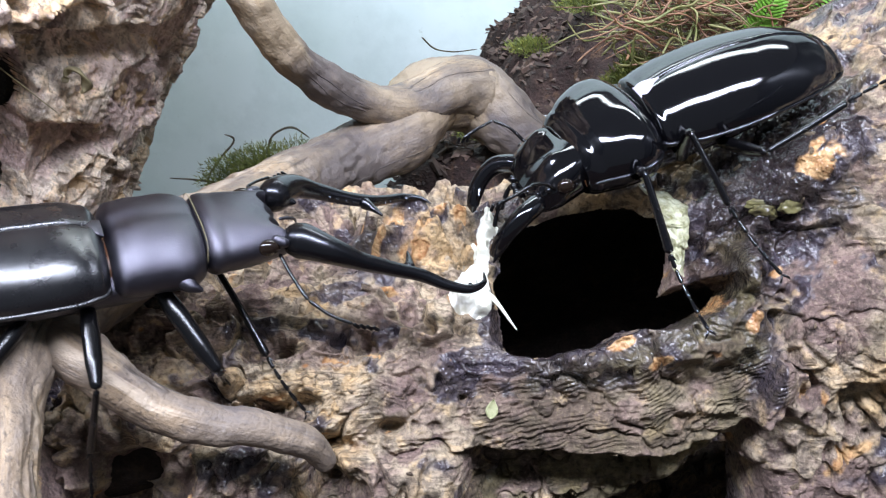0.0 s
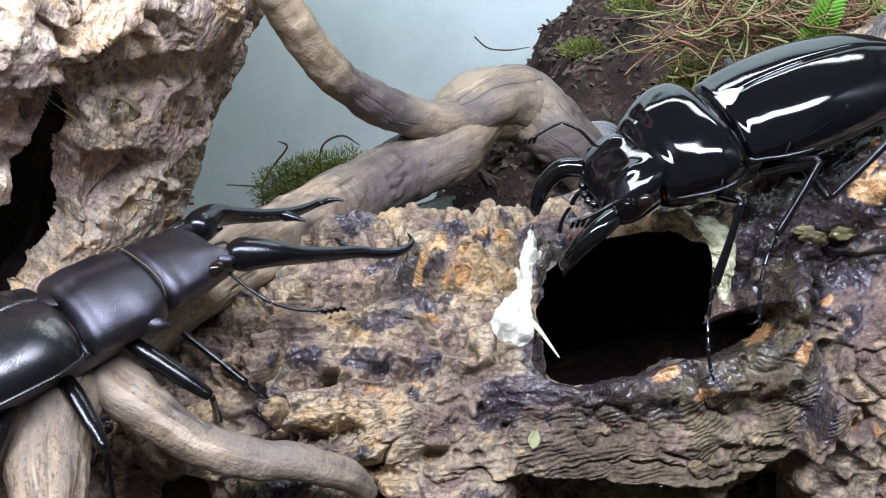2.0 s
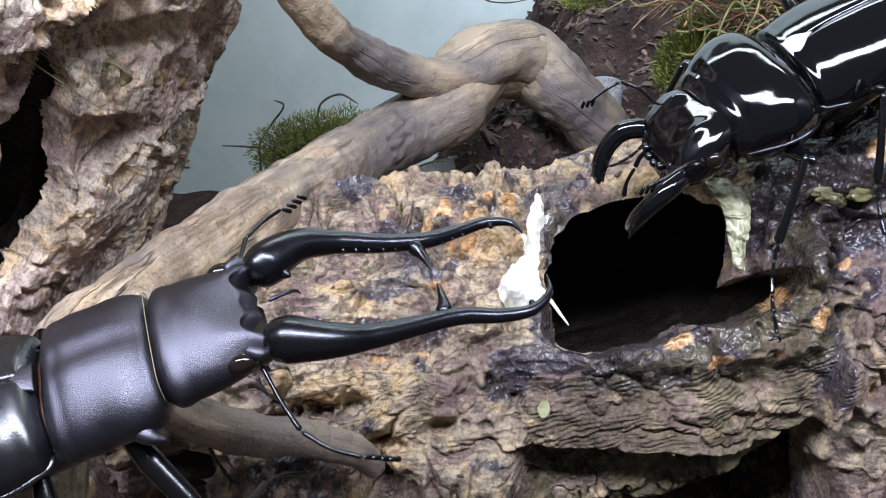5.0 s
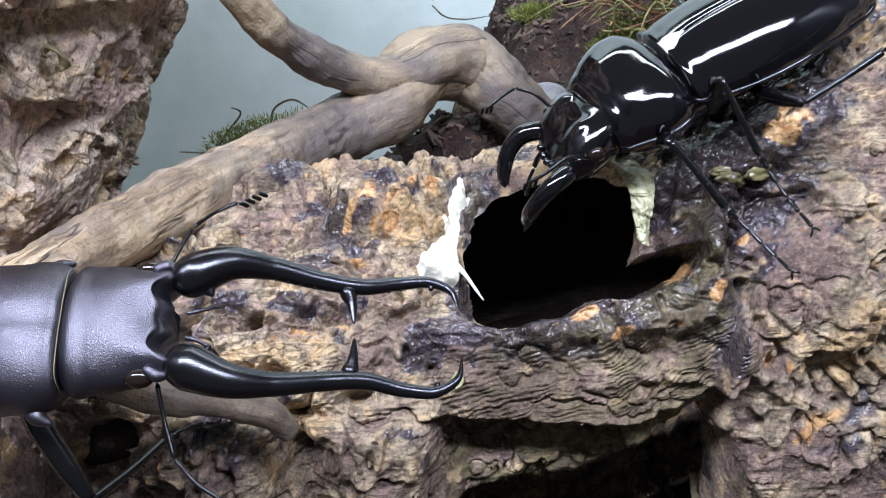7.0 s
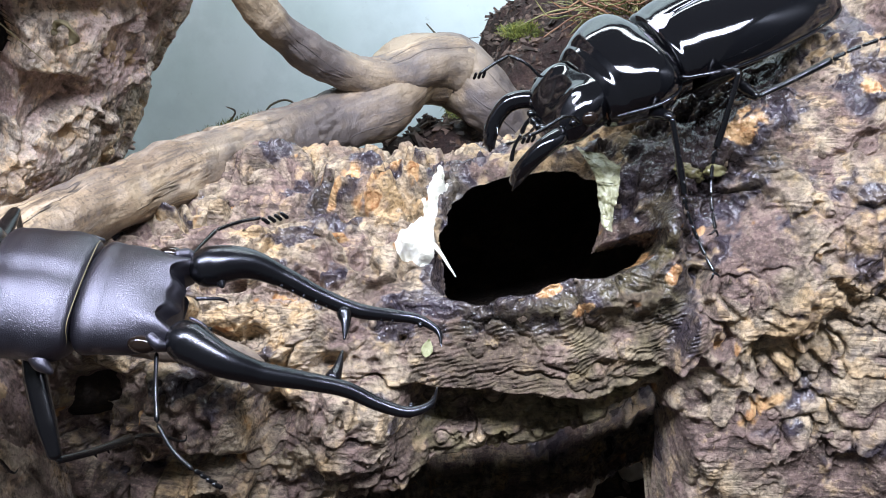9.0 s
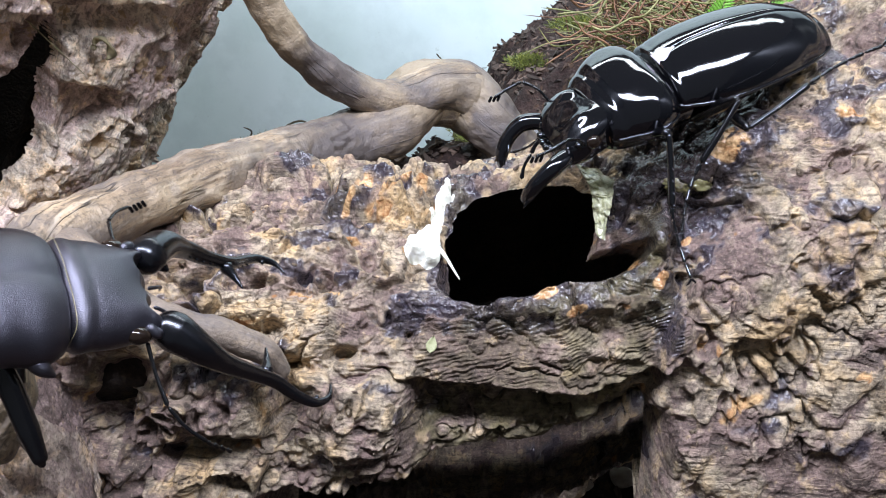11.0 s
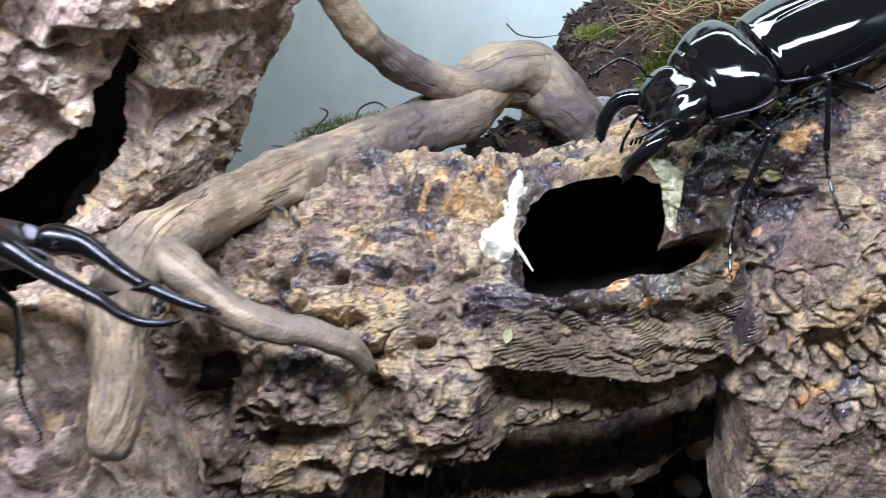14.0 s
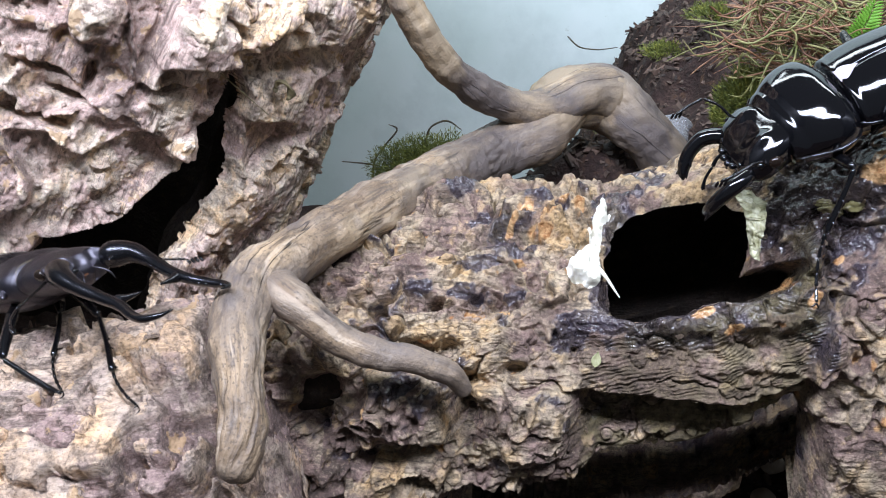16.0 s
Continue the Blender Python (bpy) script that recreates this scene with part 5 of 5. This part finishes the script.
# white dried jelly on the bark beside the hole
def smear():
    ob = thing("dried_jelly", "white dried jelly smeared on the bark beside the hole", "dried jelly")
    X, T = np.meshgrid(np.linspace(-0.002, 0.017, 150), np.radians(np.linspace(43, 88, 300)), indexing="ij")
    P, ny, nz, hole, tone = log_surface(X, T)
    R = log_axis(X)[2]
    f = np.full(X.shape, 9.0)
    lines = [((7.0, 56.0, 2.4), (5.2, 60.0, 4.2), (5.8, 64.0, 3.2), (7.4, 69.5, 1.5), (8.0, 74.0, 1.5), (8.6, 79.0, 1.7), (9.0, 84.5, 0.6)),
             ((7.4, 60.0, 1.6), (9.2, 56.0, 0.9)), ((8.4, 77.0, 1.0), (10.4, 77.6, 0.6)), ((7.4, 73.0, 0.8), (5.9, 74.5, 0.5), (6.0, 76.5, 0.2)), ((4.4, 62.0, 1.2), (3.4, 65.5, 0.5), (4.4, 67.2, 0.2))]
    px, py = X * 1000, T * R * 1000
    for line in lines:
        for (x0, t0, r0), (x1, t1, r1) in zip(line[:-1], line[1:]):
            y0, y1 = radians(t0) * 44.9, radians(t1) * 44.9
            k = np.clip(((px - x0) * (x1 - x0) + (py - y0) * (y1 - y0)) / ((x1 - x0) ** 2 + (y1 - y0) ** 2), 0, 1)
            f = np.minimum(f, np.hypot(px - x0 - k * (x1 - x0), py - y0 - k * (y1 - y0)) - r0 - k * (r1 - r0))
    f = f + 0.30 * fbm(P / 0.0026, 3, 501)
    h = 0.0011 * step(0.25, -1.1, f) - 0.0003 * step(-0.2, 0.3, f) + 0.00040 * fbm(P / 0.0020, 3, 503)
    P = P + np.stack([0 * h, h * ny, h * nz], -1)
    grid_mesh("smear", P, M_WHITE, keep=(f < 0.35) & (hole > 0.0002), parent=ob)
    tail = []
    for x, t, up in ((0.0070, 60.0, 1.0), (0.0090, 57.0, 1.6), (0.0108, 53.5, 1.6), (0.0122, 50.5, 1.2), (0.0137, 47.5, 0.6)):
        yc, zc, R = log_axis(np.array([x]))
        r = R[0] + up * 0.001
        tail.append((x, yc[0] - r * math.cos(radians(t)), zc[0] + r * math.sin(radians(t))))
    grid_mesh("tail", limb(tail, [0.0005, 0.0006, 0.0004, 0.0003, 0.00012], 10, 40, 7, 0.0004), M_WHITE, True, parent=ob)


smear()

strip = thing("jelly_strip", "pale green strip of wet jelly film hanging into the hole", "jelly")
left = [(0.0364, 0.158, 0.0894), (0.0385, 0.153, 0.0880), (0.0401, 0.149, 0.0856), (0.0405, 0.1465, 0.0814), (0.0412, 0.1447, 0.0790)]
right = [(0.0423, 0.158, 0.0878), (0.0451, 0.153, 0.0871), (0.0442, 0.149, 0.0855), (0.0438, 0.1465, 0.0814), (0.0432, 0.1445, 0.0775)]
U, W = np.meshgrid(np.linspace(0, 4, 90), np.linspace(0, 1, 36), indexing="ij")
L, Q = [np.stack([np.interp(U, range(5), [p[i] for p in e]) for i in range(3)], -1) for e in (left, right)]
P = L + (Q - L) * W[..., None]
P = P + np.stack([0.0006 * fbm(P / 0.003, 3, 523), -0.0012 * np.sin(np.pi * W) + 0.0012 * fbm(P / 0.0022, 3, 521), 0.0006 * fbm(P / 0.003, 3, 525)], -1)
P = np.concatenate([P, (P + np.array([0, 0.0005, 0]))[:, ::-1]], 1)
grid_mesh("film", P, M_JELLY, True, parent=strip)

drops = thing("wet_jelly", "glossy amber lumps of wet jelly stuck to the bark", "jelly")
for cx, ct, size in ((0.0576, 48.1, 1.0), (0.0592, 46.6, 0.7), (0.0622, 45.3, 1.0), (0.0566, 50.5, 0.8)):
    q, ny, nz, hole, tone = log_surface(np.array([cx]), np.array([radians(ct)]))
    bm = bmesh.new()
    bmesh.ops.create_icosphere(bm, subdivisions=4, radius=1.0)
    for v in bm.verts:
        k = 1 + 0.45 * noise.noise(v.co * 1.7 + Vector((cx * 900, 0, 0)))
        v.co = Vector((v.co.x * 0.0022, v.co.y * 0.0011, v.co.z * 0.0013)) * size * k + Vector(q[0])
    part("lump", bm, M_WETJELLY, drops)

bit = thing("leaf_bit", "small yellow-green leaf fragment stuck on the bark", "leaf")
q, ny, nz, hole, tone = log_surface(np.array([0.0088]), np.array([radians(31)]))
t = np.linspace(0, 1, 12)
half = 0.0011 * np.sin(np.pi * t ** 0.8) + 0.00005
P = np.stack([np.stack([s * half, -0.0004 * np.abs(s) + 0 * t, 0.0036 * (t - 0.5)], -1) for s in (-1, -0.5, 0, 0.5, 1)], 1)
P = np.concatenate([P, (P + np.array([0, 0.00025, 0]))[:, ::-1]], 1)
grid_mesh("blade", P, M_LEAFBIT, True, parent=bit)
bit.matrix_world = pose(float(q[0, 0]), float(q[0, 1]) - 0.0008, float(q[0, 2]) + 0.0006, -32, 12, 0)


# ---- what moves ----
A_ROWS = [
    (0, -0.0409, 0.1322, 0.0861, 11.3, 4.5, 27.1, 8.7),
    (0.5, -0.0398, 0.1262, 0.09, 14, 6.1, 30.9, 6),
    (1, -0.0486, 0.1138, 0.0949, 12, 7, 32, 8),
    (1.5, -0.0552, 0.131, 0.0836, 0.3, -2.4, 45.5, 10.2),
    (2, -0.0553, 0.1302, 0.0848, 2.5, -1.7, 47.2, 5.8),
    (2.5, -0.0558, 0.1314, 0.0844, 2.1, -2.9, 47, 4.1),
    (3, -0.056, 0.1315, 0.0844, 3.1, -2.6, 47.3, 3.3),
    (3.5, -0.0557, 0.1218, 0.0889, 8.7, -16.8, 35.6, 6.5),
    (3.7, -0.0496, 0.1162, 0.0915, 9.7, -15.6, 33.2, -0.5),
    (5.8, -0.0393, 0.0994, 0.0897, 26.9, -5.5, 4.9, -2.9),
    (6, -0.0401, 0.1002, 0.0886, 31.1, -2.2, 2.7, -2.9),
    (6.5, -0.0394, 0.1011, 0.0882, 32.6, -1.6, 3, -2.5),
    (7, -0.0389, 0.0979, 0.0886, 29.9, -1.3, 4.7, -3.2),
    (7.5, -0.0368, 0.0963, 0.0849, 22.3, 2.5, -1.3, -3.1),
    (8, -0.0369, 0.096, 0.0849, 23.4, 4.8, -0.1, -3.7),
    (8.5, -0.037, 0.0949, 0.0843, 21.2, 4.4, 0.8, -3.3),
    (9, -0.0368, 0.0952, 0.084, 23.2, 4.3, 0.2, -3.7),
    (9.2, -0.038, 0.0943, 0.0842, 20.6, 3.9, 0.3, -3.6),
    (11.5, -0.0478, 0.0744, 0.0915, 35.3, 20.8, 52.1, 10.9),
    (12, -0.0617, 0.0854, 0.0876, 15.5, 18, 28, 10.3),
    (12.5, -0.0677, 0.084, 0.0866, 11.1, 13.1, 33, 6.3),
    (12.8, -0.0689, 0.086, 0.0852, 11.9, 12.2, 32.8, 6.9),
    (13.2, -0.0688, 0.0656, 0.095, 24.5, 13.9, 34.8, 10.1),
    (13.5, -0.0983, 0.0875, 0.0917, -8, 9.7, 16.8, 0),
    (14, -0.0864, 0.094, 0.0886, -25, -3.9, -10.7, -2),
    (14.5, -0.0885, 0.0865, 0.0912, -25, -0.8, 0, -2),
    (15, -0.0884, 0.094, 0.0898, -25, -4.9, -9.2, -2),
    (15.3, -0.1123, 0.119, 0.0861, -12, -17.3, -1.7, -4),
    (15.8, -0.107, 0.1179, 0.0732, -9.8, -23.1, -26.7, 0.1),
    (16, -0.1104, 0.1192, 0.0743, -8.3, -20, -23.8, 0.1),
]
B_ROWS = [
    (0, 0.0358, 0.1593, 0.1010, -10.3, 23.0, -167.1, 6.7),
    (0.5, 0.0351, 0.1584, 0.1012, -11.6, 22.0, -166.3, 6.2),
    (1, 0.0354, 0.1578, 0.1019, -12.8, 21.0, -165.6, 5.6),
    (1.5, 0.0410, 0.1582, 0.1040, -14.1, 19.9, -164.8, 5.1),
    (2, 0.0409, 0.1576, 0.1046, -15.4, 18.9, -164.1, 5.6),
    (2.5, 0.0402, 0.1568, 0.1051, -16.6, 17.9, -163.3, 6.0),
    (3, 0.0404, 0.1569, 0.1049, -16.3, 19.0, -163.5, 6.5),
    (3.5, 0.0458, 0.1582, 0.1062, -16.0, 20.0, -163.7, 7.0),
    (6, 0.0498, 0.1584, 0.1050, -14.5, 25.3, -164.7, -4.8),
    (6.5, 0.0464, 0.1573, 0.1035, -14.1, 26.4, -164.9, -4.3),
    (7, 0.0465, 0.1577, 0.1039, -13.8, 27.4, -165.1, -3.8),
    (7.5, 0.0462, 0.1567, 0.1049, -13.4, 25.3, -162.2, -3.3),
    (8, 0.0466, 0.1553, 0.1049, -12.9, 23.2, -159.3, -2.8),
    (8.5, 0.0464, 0.1554, 0.1055, -13.3, 23.3, -159.7, -3.1),
    (9, 0.0490, 0.1566, 0.1081, -13.6, 23.4, -160.0, -3.5),
    (11.5, 0.0509, 0.1551, 0.1071, -15.5, 23.9, -161.8, 3.7),
    (12, 0.0507, 0.1548, 0.1072, -15.9, 24.0, -162.2, 5.2),
    (12.5, 0.0544, 0.1555, 0.1085, -16.2, 24.1, -162.5, 6.6),
    (13, 0.0527, 0.1545, 0.1076, -16.6, 24.2, -162.9, 4.3),
    (13.5, 0.0551, 0.1554, 0.1095, -17.0, 24.3, -163.2, 1.9),
    (14, 0.0569, 0.1564, 0.1113, -17.3, 24.4, -163.6, -0.4),
    (14.5, 0.0570, 0.1566, 0.1124, -17.7, 24.5, -164.0, -2.7),
    (15, 0.0573, 0.1569, 0.1128, -17.7, 24.5, -164.0, -2.5),
    (15.5, 0.0576, 0.1562, 0.1114, -17.7, 24.5, -164.0, -2.4),
    (16, 0.0563, 0.1555, 0.1105, -17.7, 24.5, -164.0, -2.2),
]


def bent_leg(hip, foot, fl, tl, up):
    """The poses of thigh and shin, in the beetle's space, that bring the shin's end to the foot."""
    hip, foot, up = Vector(hip), Vector(foot), Vector(up)
    way = foot - hip
    d = min(max(way.length, abs(fl - tl) + 0.002), (fl + tl) * 0.985)
    way.normalize()
    a = (fl * fl - tl * tl + d * d) / (2 * d)
    h = math.sqrt(max(fl * fl - a * a, 0))
    lift = (up - up.dot(way) * way).normalized()
    knee = hip + a * way + h * lift
    end = hip + d * way

    def frame_at(o, p):
        x = (p - o).normalized()
        y = lift.cross(x).normalized() if abs(lift.dot(x)) < 0.99 else way.cross(x).normalized()
        z = x.cross(y)
        return Matrix(((x[0], y[0], z[0], o[0]), (x[1], y[1], z[1], o[1]), (x[2], y[2], z[2], o[2]), (0, 0, 0, 1)))

    return frame_at(hip, knee), frame_at(knee, end)


def drive(built, rows, stance, reach, lift, later=()):
    """Key a beetle, its jaws and its legs: each foot stays where it is until the body has moved on by reach."""
    be, jaws, legs = built
    body = [(r[0], pose(*r[1:7])) for r in rows]
    walk(be, body)
    for side, jaw, base in jaws:
        walk(jaw, [(r[0], base @ pose(0, 0, 0, 0, 0, side * r[7])) for r in rows])
    for hip, fl, tl, fe, ti, k, side in legs:
        want = Vector(stance[side < 0][k]) * 0.001
        foot, fr, tr = None, [], []
        for t, m in body:
            now = [place for since, until, side2, k2, place in later if (side2, k2) == (side, k) and since <= t < until]
            here = m @ (Vector(now[0]) * 0.001 if now else want)
            if foot is None or (foot - here).length > reach * (0.8 + 0.4 * ((k + (side > 0)) % 2)):
                foot = here
            a, b = bent_leg(hip, m.inverted() @ foot, fl, tl, (0, lift[0] * side, lift[1]))
            fr.append((t, a))
            tr.append((t, b))
        walk(fe, fr)
        walk(ti, tr)


def motions():
    drive(HORNED, A_ROWS, [[(11.5, -6, -17.5), (-20, 18, -18), (-48, 15, -13)], [(4, -7, -20), (-20, -18, -18), (-48, -15, -13)]], 0.011, (1.0, 0.4), [(5.0, 10.5, 1, 0, (-13, 11, -26)), (13.0, 99, 1, 0, (19, -4.5, -14.5)), (13.0, 99, 1, 1, (4.5, -10, -11))])
    drive(GLOSSY, B_ROWS, [[(8.5, 25, -7.5), (-3.6, 24, -4.5), (-27.5, 21.5, 2.5)], [(15, -17, -18), (-3, -20, -19), (-24, -20, -16)]], 0.010, (0.9, 0.35))


motions()
